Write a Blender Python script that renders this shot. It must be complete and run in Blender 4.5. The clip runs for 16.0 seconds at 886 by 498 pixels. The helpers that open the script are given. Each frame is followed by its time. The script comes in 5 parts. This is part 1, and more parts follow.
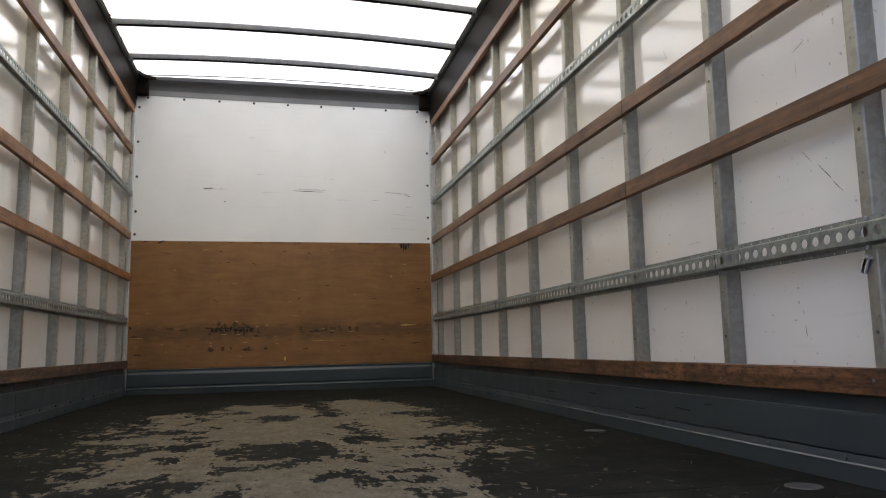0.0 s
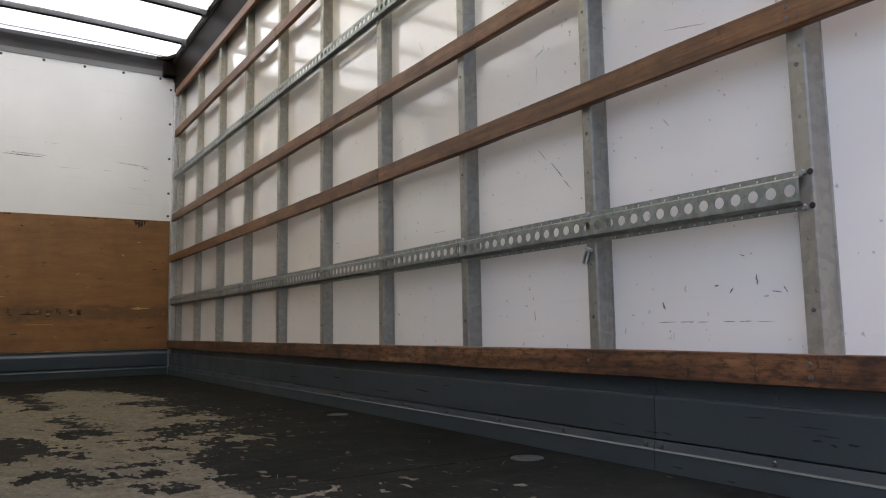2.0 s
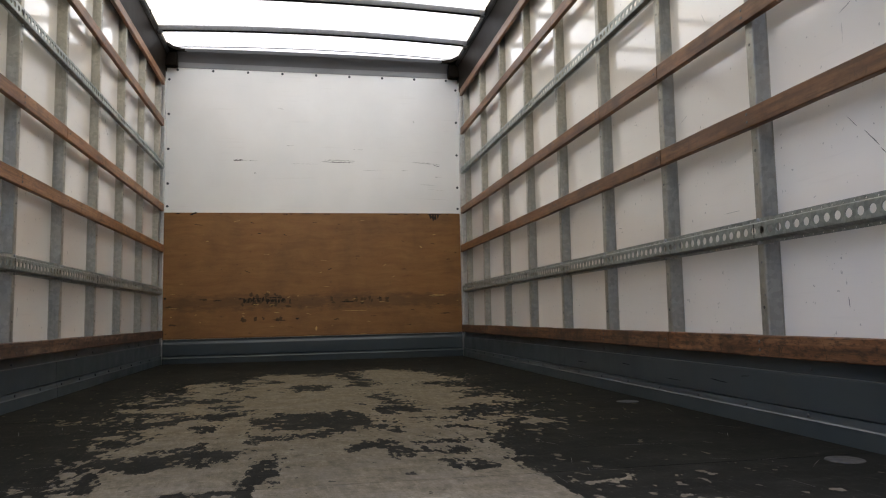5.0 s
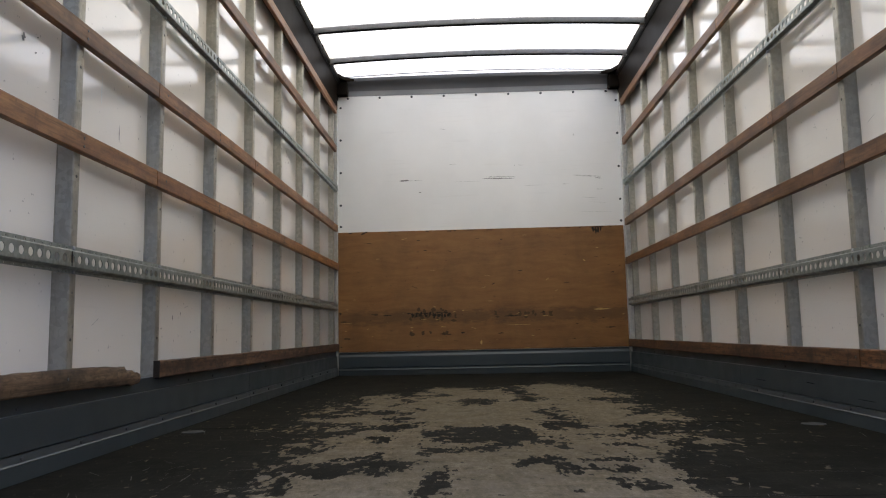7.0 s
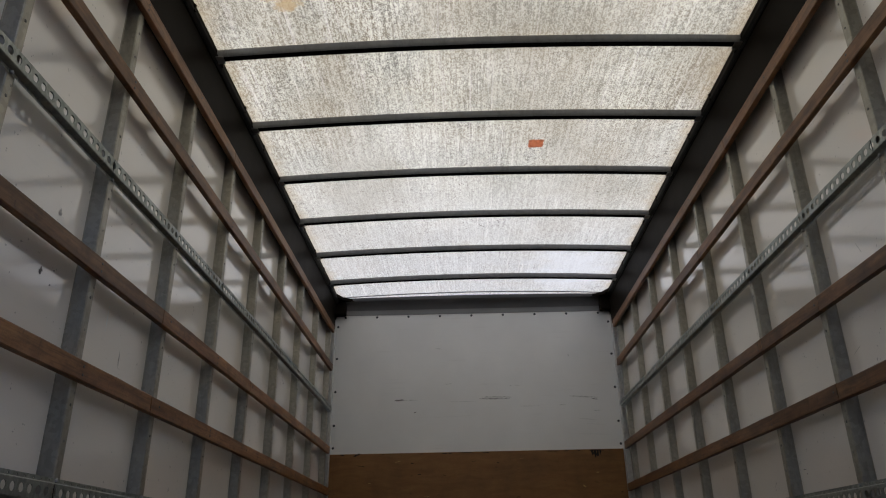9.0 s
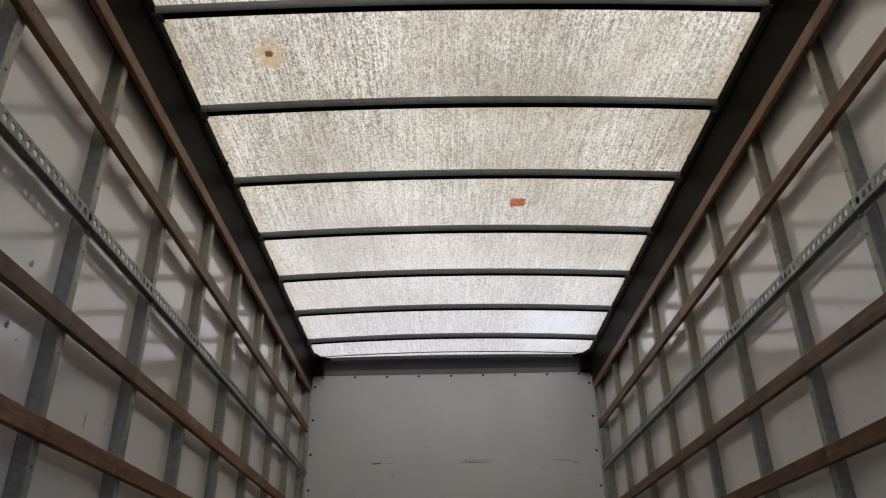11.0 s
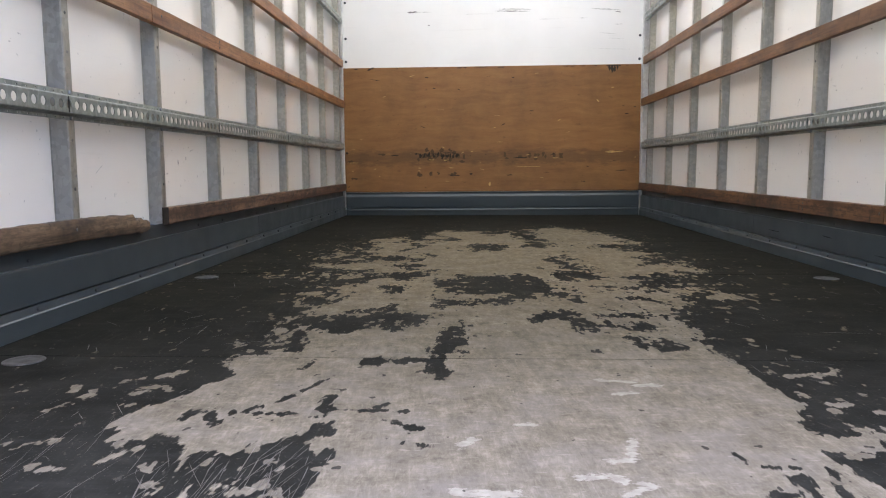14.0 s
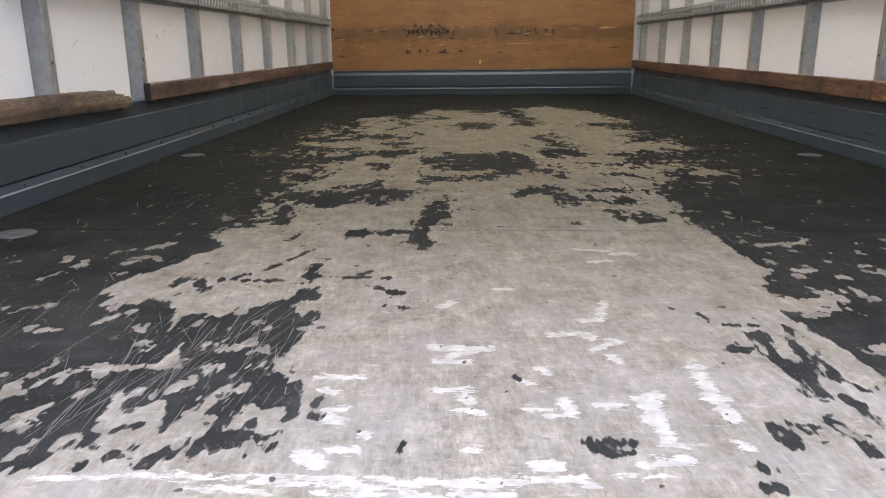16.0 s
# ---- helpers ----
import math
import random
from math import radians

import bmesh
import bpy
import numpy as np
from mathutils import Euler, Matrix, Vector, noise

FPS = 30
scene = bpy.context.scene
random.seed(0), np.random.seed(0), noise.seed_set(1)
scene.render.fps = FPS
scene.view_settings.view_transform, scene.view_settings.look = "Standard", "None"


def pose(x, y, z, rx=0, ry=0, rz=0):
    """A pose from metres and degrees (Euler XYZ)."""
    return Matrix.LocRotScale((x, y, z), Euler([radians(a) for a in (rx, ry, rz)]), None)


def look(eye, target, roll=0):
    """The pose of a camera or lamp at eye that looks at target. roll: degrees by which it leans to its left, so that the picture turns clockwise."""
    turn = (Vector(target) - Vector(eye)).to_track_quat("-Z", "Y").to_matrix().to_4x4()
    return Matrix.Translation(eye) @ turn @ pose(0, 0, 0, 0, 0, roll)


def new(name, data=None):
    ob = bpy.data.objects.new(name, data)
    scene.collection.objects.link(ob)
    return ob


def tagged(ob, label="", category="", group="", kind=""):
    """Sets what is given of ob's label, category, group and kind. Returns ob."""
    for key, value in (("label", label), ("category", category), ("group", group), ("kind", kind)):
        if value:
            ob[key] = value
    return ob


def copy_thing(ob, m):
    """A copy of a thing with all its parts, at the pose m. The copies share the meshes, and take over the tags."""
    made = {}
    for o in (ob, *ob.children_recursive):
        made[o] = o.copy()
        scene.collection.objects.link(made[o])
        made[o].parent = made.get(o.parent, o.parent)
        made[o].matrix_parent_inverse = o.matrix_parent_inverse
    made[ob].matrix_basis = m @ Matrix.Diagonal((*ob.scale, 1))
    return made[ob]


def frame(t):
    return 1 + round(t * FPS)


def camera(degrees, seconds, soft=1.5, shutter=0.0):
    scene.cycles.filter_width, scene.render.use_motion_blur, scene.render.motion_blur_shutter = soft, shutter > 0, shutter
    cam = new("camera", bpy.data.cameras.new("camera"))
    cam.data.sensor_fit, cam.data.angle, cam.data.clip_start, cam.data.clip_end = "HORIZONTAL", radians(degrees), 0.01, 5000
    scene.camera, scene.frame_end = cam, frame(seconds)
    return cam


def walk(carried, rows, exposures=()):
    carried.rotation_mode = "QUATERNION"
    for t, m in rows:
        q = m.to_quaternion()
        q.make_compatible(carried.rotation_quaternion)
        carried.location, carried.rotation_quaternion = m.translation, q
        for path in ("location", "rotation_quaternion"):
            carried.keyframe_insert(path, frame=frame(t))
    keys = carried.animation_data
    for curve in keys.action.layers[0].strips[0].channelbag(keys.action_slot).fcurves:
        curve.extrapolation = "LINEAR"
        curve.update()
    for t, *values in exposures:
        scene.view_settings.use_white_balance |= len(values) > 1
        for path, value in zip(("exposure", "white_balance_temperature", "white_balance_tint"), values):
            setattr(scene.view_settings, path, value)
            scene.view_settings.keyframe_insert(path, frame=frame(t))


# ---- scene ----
cam = camera(62.27, 16.0, soft=1.1)
PATH = [
    (0, (-0.087, -6.076, 0.326), (0.355, -4.144, 0.589), -1.04),
    (0.5, (-0.090, -6.058, 0.317), (0.556, -4.183, 0.575), -0.73),
    (1, (-0.090, -6.051, 0.320), (0.713, -4.236, 0.565), -1.06),
    (1.5, (-0.076, -6.042, 0.320), (0.869, -4.294, 0.549), -1.13),
    (2, (-0.076, -6.034, 0.318), (0.991, -4.356, 0.533), -0.97),
    (2.5, (-0.075, -6.034, 0.321), (1.067, -4.404, 0.523), -1.06),
    (3, (-0.066, -6.028, 0.323), (1.098, -4.413, 0.518), -1.16),
    (3.5, (-0.078, -6.046, 0.339), (0.963, -4.348, 0.515), -1.47),
    (4, (-0.076, -6.047, 0.339), (0.712, -4.217, 0.514), -1.52),
    (4.5, (-0.079, -6.055, 0.335), (0.494, -4.147, 0.514), -1.28),
    (5, (-0.094, -6.057, 0.331), (0.273, -4.100, 0.514), -1.05),
    (5.2, (-0.104, -6.066, 0.327), (0.187, -4.095, 0.507), -0.64),
    (7.3, (-0.097, -6.102, 0.352), (-0.182, -4.119, 0.602), -0.90),
    (7.5, (-0.095, -6.105, 0.368), (-0.178, -4.128, 0.661), -0.55),
    (8, (-0.096, -6.124, 0.376), (-0.173, -4.176, 0.824), -0.68),
    (8.5, (-0.096, -6.138, 0.381), (-0.160, -4.242, 1.014), -0.70),
    (9, (-0.096, -6.144, 0.382), (-0.142, -4.304, 1.164), -0.77),
    (9.5, (-0.101, -6.147, 0.378), (-0.122, -4.364, 1.286), -1.01),
    (9.7, (-0.102, -6.148, 0.383), (-0.116, -4.385, 1.328), -0.96),
    (11.8, (-0.119, -6.087, 0.389), (-0.099, -4.291, 1.269), -1.15),
    (12, (-0.122, -6.089, 0.392), (-0.106, -4.241, 1.156), -1.18),
    (12.5, (-0.128, -6.085, 0.394), (-0.135, -4.144, 0.879), -1.02),
    (13, (-0.130, -6.057, 0.405), (-0.160, -4.068, 0.617), -0.82),
    (13.5, (-0.137, -6.046, 0.398), (-0.190, -4.047, 0.367), -0.55),
    (14, (-0.136, -6.026, 0.395), (-0.222, -4.041, 0.172), -0.29),
    (14.5, (-0.133, -6.009, 0.380), (-0.230, -4.051, -0.016), -0.40),
    (15, (-0.124, -6.009, 0.380), (-0.219, -4.093, -0.184), -0.29),
    (15.5, (-0.120, -6.029, 0.382), (-0.211, -4.130, -0.239), -0.28),
    (16, (-0.116, -6.053, 0.378), (-0.180, -4.127, -0.156), -0.34),
]
EXPOSURES = [
    (0, 2.49, 7350, 18), (2.5, 2.50, 7350, 18), (5, 2.51, 7400, 18), (7.5, 2.37, 7250, 18), (8, 1.94, 7250, 18), (8.5, 1.14, 7300, 18), (9.5, 0.80, 7400, 19), (11.8, 1.11, 7650, 22),
    (12, 1.31, 7750, 23), (12.5, 1.76, 7950, 25), (13, 2.66, 7700, 24), (13.5, 3.22, 7300, 21), (14, 3.44, 6950, 19), (14.5, 3.62, 6650, 18), (15, 3.65, 6750, 18), (15.5, 3.65, 7000, 18), (16, 3.62, 7100, 18)]
walk(cam, [(t, look(eye, target, roll)) for t, eye, target, roll in PATH], EXPOSURES)


# ---- world and sun ----
world = bpy.data.worlds.new("overcast_sky")
scene.world = world
world.use_nodes = True
wn, wl = world.node_tree.nodes, world.node_tree.links
sky = wn.new("ShaderNodeTexSky")
sky.sky_type = "NISHITA"
sky.sun_disc = False
sky.sun_elevation = radians(76)
sky.sun_rotation = radians(172)
sky.dust_density = 3.0
veil = wn.new("ShaderNodeHueSaturation")
veil.inputs["Saturation"].default_value = 1.5
wl.new(sky.outputs[0], veil.inputs["Color"])
wl.new(veil.outputs[0], wn["Background"].inputs[0])
wn["Background"].inputs[1].default_value = 0.115
sun_data = bpy.data.lights.new("sun", "SUN")
sun_data.energy, sun_data.angle, sun_data.color = 1.10, radians(40), (1.0, 0.985, 0.965)
sun = new("sun", sun_data)
sun.matrix_world = look((1.4, -3.2, 14), (0, 0, 0))

# ---- plan (metres): y runs to the front bulkhead at 0, x across, z up from the load floor ----
REAR = -5.75
CROWN = 1.205          # inner face of the uprights
PANEL = 1.247          # inner face of the side panels
POSTS = [-0.180 - 0.5632 * k for k in range(10)]
BOWS = [-0.520 - 0.5897 * k for k in range(9)]


# ---- materials ----
def mat(name, rough=0.5, metal=0.0):
    m = bpy.data.materials.new(name)
    m.use_nodes = True
    nt = m.node_tree
    p = nt.nodes["Principled BSDF"]
    p.inputs["Roughness"].default_value = rough
    p.inputs["Metallic"].default_value = metal
    return m, nt, p


def coords(nt, scale=(1, 1, 1), shift_by_object=True):
    tc = nt.nodes.new("ShaderNodeTexCoord")
    mp = nt.nodes.new("ShaderNodeMapping")
    mp.inputs["Scale"].default_value = scale
    nt.links.new(tc.outputs["Object"], mp.inputs["Vector"])
    if shift_by_object:
        oi = nt.nodes.new("ShaderNodeObjectInfo")
        mu = nt.nodes.new("ShaderNodeMath")
        mu.operation = "MULTIPLY"
        mu.inputs[1].default_value = 37.0
        nt.links.new(oi.outputs["Random"], mu.inputs[0])
        nt.links.new(mu.outputs[0], mp.inputs["Location"])
    return mp.outputs[0]


def noise_tex(nt, vec, scale, detail=4.0, rough=0.55):
    n = nt.nodes.new("ShaderNodeTexNoise")
    n.inputs["Scale"].default_value = scale
    n.inputs["Detail"].default_value = detail
    n.inputs["Roughness"].default_value = rough
    nt.links.new(vec, n.inputs["Vector"])
    return n.outputs["Fac"]


def ramp(nt, fac, stops):
    r = nt.nodes.new("ShaderNodeValToRGB")
    while len(r.color_ramp.elements) < len(stops):
        r.color_ramp.elements.new(0.5)
    for e, (pos, col) in zip(r.color_ramp.elements, stops):
        e.position = pos
        e.color = (*col, 1) if len(col) == 3 else col
    nt.links.new(fac, r.inputs[0])
    return r.outputs[0]


def grey(v):
    return (v, v, v)


def mix(nt, fac, a, b, mode="MIX"):
    m = nt.nodes.new("ShaderNodeMix")
    m.data_type, m.blend_type = "RGBA", mode
    for socket, value in ((m.inputs[0], fac), (m.inputs[6], a), (m.inputs[7], b)):
        if isinstance(value, (int, float)):
            socket.default_value = value
        elif isinstance(value, tuple):
            socket.default_value = (*value, 1)
        else:
            nt.links.new(value, socket)
    return m.outputs[2]


def calc(nt, op, a, b=0.0, c=0.0):
    m = nt.nodes.new("ShaderNodeMath")
    m.operation = op
    for socket, value in zip(m.inputs, (a, b, c)):
        if isinstance(value, (int, float)):
            socket.default_value = value
        else:
            nt.links.new(value, socket)
    return m.outputs[0]


def bump(nt, p, height, strength=0.2, distance=0.01):
    b = nt.nodes.new("ShaderNodeBump")
    b.inputs["Strength"].default_value = strength
    b.inputs["Distance"].default_value = distance
    nt.links.new(height, b.inputs["Height"])
    nt.links.new(b.outputs[0], p.inputs["Normal"])


def make_panel():
    m, nt, p = mat("white_laminate", 0.28)
    v = coords(nt, shift_by_object=False)
    cloud = noise_tex(nt, v, 1.3, 3)
    col = ramp(nt, cloud, [(0.3, (0.855, 0.810, 0.745)), (0.7, (0.915, 0.875, 0.815))])
    streak = noise_tex(nt, coords(nt, (14, 3, 60), False), 1.0, 5, 0.65)
    dirt = ramp(nt, streak, [(0.60, grey(0)), (0.78, grey(1))])
    col = mix(nt, calc(nt, "MULTIPLY", dirt, 0.10), col, (0.42, 0.40, 0.36))
    speck = noise_tex(nt, v, 55, 2, 0.5)
    sp = ramp(nt, speck, [(0.715, grey(0)), (0.75, grey(1))])
    col = mix(nt, calc(nt, "MULTIPLY", sp, 0.45), col, (0.2, 0.19, 0.18))
    nt.links.new(col, p.inputs["Base Color"])
    nt.links.new(ramp(nt, noise_tex(nt, v, 6, 4), [(0.3, grey(0.08)), (0.75, grey(0.16))]), p.inputs["Roughness"])
    p.inputs["Coat Weight"].default_value = 0.8
    p.inputs["Coat Roughness"].default_value = 0.065
    wave = noise_tex(nt, coords(nt, (1, 1, 1.6), False), 2.2, 2)
    bump(nt, p, wave, 0.12, 0.02)
    return m


def make_bulkhead_white():
    m, nt, p = mat("white_painted_board", 0.42)
    v = coords(nt, shift_by_object=False)
    col = ramp(nt, noise_tex(nt, v, 1.7, 4), [(0.3, (0.785, 0.781, 0.754)), (0.7, (0.865, 0.862, 0.833))])
    streak = noise_tex(nt, coords(nt, (2.2, 1, 34), False), 1.0, 5, 0.6)
    dirt = ramp(nt, streak, [(0.60, grey(0)), (0.74, grey(1))])
    col = mix(nt, calc(nt, "MULTIPLY", dirt, 0.12), col, (0.45, 0.43, 0.38))
    nt.links.new(col, p.inputs["Base Color"])
    bump(nt, p, noise_tex(nt, v, 3, 3), 0.2, 0.01)
    return m


def make_metal(name, light, dark, rough=0.42, metal=0.75, spangle=60):
    m, nt, p = mat(name, rough, metal)
    v = coords(nt)
    vor = nt.nodes.new("ShaderNodeTexVoronoi")
    vor.inputs["Scale"].default_value = spangle
    nt.links.new(v, vor.inputs["Vector"])
    grain = nt.nodes.new("ShaderNodeSeparateColor")
    nt.links.new(vor.outputs["Color"], grain.inputs[0])
    col = mix(nt, grain.outputs[0], dark, light)
    stain = ramp(nt, noise_tex(nt, coords(nt, (9, 9, 1.5)), 4, 7, 0.72), [(0.5, grey(0)), (0.70, grey(1))])
    col = mix(nt, calc(nt, "MULTIPLY", stain, 0.38), col, tuple(c * 0.45 for c in dark))
    nt.links.new(col, p.inputs["Base Color"])
    nt.links.new(ramp(nt, noise_tex(nt, v, 14, 4), [(0.3, grey(rough - 0.1)), (0.75, grey(rough + 0.18))]), p.inputs["Roughness"])
    bump(nt, p, noise_tex(nt, v, 90, 2), 0.08, 0.002)
    return m


def make_wood(name, dark, mid, light, rough=0.55, axis=1, stains=0.5, cracks=0.25, grit=0.2):
    m, nt, p = mat(name, rough)
    stretch = [26.0, 26.0, 26.0]
    stretch[axis] = 1.6
    v = coords(nt, tuple(stretch))
    g = noise_tex(nt, v, 1.0, 7, 0.62)
    col = ramp(nt, g, [(0.28, dark), (0.5, mid), (0.74, light)])
    blot = coords(nt, (5, 5, 5) if axis == 1 else (2.2, 5, 7))
    b = ramp(nt, noise_tex(nt, blot, 1.3, 5, 0.6), [(0.48, grey(0)), (0.72, grey(1))])
    col = mix(nt, calc(nt, "MULTIPLY", b, stains), col, tuple(c * 0.42 for c in dark))
    wear_v = list(stretch)
    wear_v[axis] = 5.0
    w = ramp(nt, noise_tex(nt, coords(nt, tuple(c * 0.7 for c in wear_v)), 1.0, 3), [(0.70, grey(0)), (0.76, grey(1))])
    col = mix(nt, calc(nt, "MULTIPLY", w, 0.55), col, tuple(min(1, c * 1.7) for c in light))
    lines = [150.0, 150.0, 150.0]
    lines[axis] = 4.5
    ln = ramp(nt, noise_tex(nt, coords(nt, tuple(lines)), 1.0, 4, 0.65), [(0.50, grey(0)), (0.68, grey(1))])
    col = mix(nt, calc(nt, "MULTIPLY", ln, 0.55), col, tuple(c * 0.6 for c in dark))
    cross = [14.0, 14.0, 14.0]
    cross[axis] = 38.0
    knock = ramp(nt, noise_tex(nt, coords(nt, tuple(cross)), 1.0, 5, 0.7), [(0.60, grey(0)), (0.70, grey(1))])
    col = mix(nt, calc(nt, "MULTIPLY", knock, cracks), col, tuple(c * 0.35 for c in dark))
    pits = [75.0, 75.0, 75.0]
    pits[axis] = 24.0
    pit = ramp(nt, noise_tex(nt, coords(nt, tuple(pits)), 1.0, 4, 0.7), [(0.47, grey(0)), (0.62, grey(1))])
    col = mix(nt, calc(nt, "MULTIPLY", pit, grit), col, tuple(c * 0.45 for c in dark))
    oi = nt.nodes.new("ShaderNodeObjectInfo")
    tone = calc(nt, "MULTIPLY_ADD", oi.outputs["Random"], 0.55, 0.72)
    hsv = nt.nodes.new("ShaderNodeHueSaturation")
    nt.links.new(col, hsv.inputs["Color"])
    nt.links.new(tone, hsv.inputs["Value"])
    nt.links.new(hsv.outputs[0], p.inputs["Base Color"])
    bump(nt, p, g, 0.3, 0.004)
    return m


def make_paint(name, base, rough=0.42, chips=0.35):
    m, nt, p = mat(name, rough)
    v = coords(nt, shift_by_object=False)
    col = ramp(nt, noise_tex(nt, v, 3.0, 5), [(0.3, tuple(c * 0.88 for c in base)), (0.7, tuple(c * 1.10 for c in base))])
    s = noise_tex(nt, coords(nt, (5, 5, 60), False), 1.0, 6, 0.7)
    scr = ramp(nt, s, [(0.64, grey(0)), (0.74, grey(1))])
    col = mix(nt, calc(nt, "MULTIPLY", scr, chips), col, tuple(c * 0.35 for c in base))
    nt.links.new(col, p.inputs["Base Color"])
    spread = 0.5 if chips else 0.15
    nt.links.new(ramp(nt, noise_tex(nt, v, 9, 4), [(0.3, grey(rough - 0.1 * spread)), (0.7, grey(rough + 0.15 * spread))]), p.inputs["Roughness"])
    bump(nt, p, noise_tex(nt, v, 40, 3), 0.04, 0.002)
    return m


def turned(nt, v, degrees, scale, shift=0.0):
    mp = nt.nodes.new("ShaderNodeMapping")
    mp.vector_type = "TEXTURE"
    mp.inputs["Rotation"].default_value = (0, 0, radians(degrees))
    mp.inputs["Location"].default_value = (shift, 0, 0)
    mp.inputs["Scale"].default_value = (1 / scale[0], 1 / scale[1], 1)
    nt.links.new(v, mp.inputs["Vector"])
    return mp.outputs[0]


def about(nt, n, gain, base=0.0):
    return calc(nt, "MULTIPLY_ADD", calc(nt, "SUBTRACT", n, 0.5), gain, base)


def make_floor():
    m, nt, p = mat("worn_coated_plywood", 0.55)
    v = coords(nt, shift_by_object=False)
    at = nt.nodes.new("ShaderNodeAttribute")
    at.attribute_name = "wear"
    sc = nt.nodes.new("ShaderNodeAttribute")
    sc.attribute_name = "scrape"
    pos = nt.nodes.new("ShaderNodeSeparateXYZ")
    nt.links.new(v, pos.inputs[0])
    # the edge of the coating breaks up in coarser lumps towards the front
    coarse = calc(nt, "MAXIMUM", calc(nt, "MULTIPLY_ADD", pos.outputs["Y"], 0.42, 2.05), 0.030)
    coarse = calc(nt, "MINIMUM", coarse, 0.45)
    finer = calc(nt, "MAXIMUM", calc(nt, "MULTIPLY_ADD", pos.outputs["Y"], 0.20, 0.99), 0.050)
    finer = calc(nt, "MINIMUM", finer, 0.22)
    # and is dragged out lengthwise near the rear
    rear = calc(nt, "MINIMUM", calc(nt, "MAXIMUM", calc(nt, "MULTIPLY_ADD", pos.outputs["Y"], -2.0, -8.7), 0.0), 1.0)
    lumps = mix(nt, rear, noise_tex(nt, coords(nt, (14, 7.5, 1), False), 1.0, 3, 0.58), noise_tex(nt, turned(nt, v, -6, (19, 5.5)), 1.0, 3, 0.58))
    crisp = mix(nt, rear, noise_tex(nt, coords(nt, (62, 25, 1), False), 1.0, 4, 0.60), noise_tex(nt, turned(nt, v, -6, (66, 17), 2.0), 1.0, 3, 0.52))
    ragged = calc(nt, "MULTIPLY", about(nt, lumps, 1.0), coarse)
    ragged = calc(nt, "ADD", ragged, calc(nt, "MULTIPLY", about(nt, crisp, 1.15), finer))
    wear = calc(nt, "ADD", ragged, at.outputs["Fac"])
    bare = ramp(nt, calc(nt, "MULTIPLY_ADD", wear, 130.0, 0.5), [(0.3, grey(0)), (0.7, grey(1))])
    # small chips through the coating, closer together beside the lane, and crumbs of coating left in it
    edge = calc(nt, "MULTIPLY", calc(nt, "MAXIMUM", at.outputs["Fac"], -0.40), 0.22)
    chip_n = noise_tex(nt, coords(nt, (26, 15, 1), False), 1.0, 3, 0.52)
    chips = ramp(nt, calc(nt, "ADD", chip_n, edge), [(0.606, grey(0)), (0.618, grey(1))])
    fine_n = noise_tex(nt, coords(nt, (80, 85, 1), False), 1.0, 3, 0.6)
    fine_c = ramp(nt, calc(nt, "ADD", fine_n, edge), [(0.64, grey(0)), (0.665, grey(1))])
    tick = ramp(nt, noise_tex(nt, turned(nt, v, 24, (85, 20), 4.0), 1.0, 3, 0.55), [(0.65, grey(0)), (0.68, grey(1))])
    bare = calc(nt, "MAXIMUM", bare, calc(nt, "MULTIPLY", chips, 0.8))
    bare = calc(nt, "MAXIMUM", bare, calc(nt, "MULTIPLY", fine_c, 0.35))
    bare = calc(nt, "MAXIMUM", bare, calc(nt, "MULTIPLY", tick, 0.22))
    inside = calc(nt, "MULTIPLY", calc(nt, "MINIMUM", calc(nt, "MAXIMUM", at.outputs["Fac"], 0.0), 0.25), 0.32)
    crumb_n = noise_tex(nt, turned(nt, v, -12, (40, 28), 11.0), 1.0, 2, 0.5)
    crumbs = ramp(nt, calc(nt, "SUBTRACT", crumb_n, inside), [(0.68, grey(0)), (0.70, grey(1))])
    bare = calc(nt, "MULTIPLY", bare, calc(nt, "MULTIPLY_ADD", crumbs, -0.85, 1.0))
    # coating, greyed by rubbing
    coat = ramp(nt, noise_tex(nt, v, 5, 6, 0.65), [(0.3, (0.0042, 0.0047, 0.0051)), (0.7, (0.0110, 0.0121, 0.0131))])
    rub = ramp(nt, noise_tex(nt, turned(nt, v, 4, (120, 9)), 1.0, 4, 0.6), [(0.55, grey(0)), (0.75, grey(1))])
    coat = mix(nt, calc(nt, "MULTIPLY", rub, 0.35), coat, (0.026, 0.027, 0.028))
    dust = ramp(nt, noise_tex(nt, v, 160, 3, 0.7), [(0.60, grey(0)), (0.72, grey(1))])
    coat = mix(nt, calc(nt, "MULTIPLY", dust, 0.45), coat, (0.040, 0.041, 0.043))
    smudge = ramp(nt, noise_tex(nt, coords(nt, (9, 21, 1), False), 1.0, 6, 0.72), [(0.50, grey(0)), (0.72, grey(1))])
    coat = mix(nt, calc(nt, "MULTIPLY", smudge, 0.42), coat, (0.0255, 0.0265, 0.0285))
    # bare face: short fibre flecks lying every way
    flecks = calc(nt, "ADD", noise_tex(nt, turned(nt, v, 8, (115, 17)), 1.0, 6, 0.74), noise_tex(nt, turned(nt, v, 13, (100, 18), 7.0), 1.0, 6, 0.74))
    flecks = calc(nt, "MULTIPLY_ADD", noise_tex(nt, turned(nt, v, -14, (85, 22), 3.0), 1.0, 4, 0.7), 0.6, flecks)
    mottle = noise_tex(nt, coords(nt, (24, 17, 1), False), 1.0, 6, 0.72)
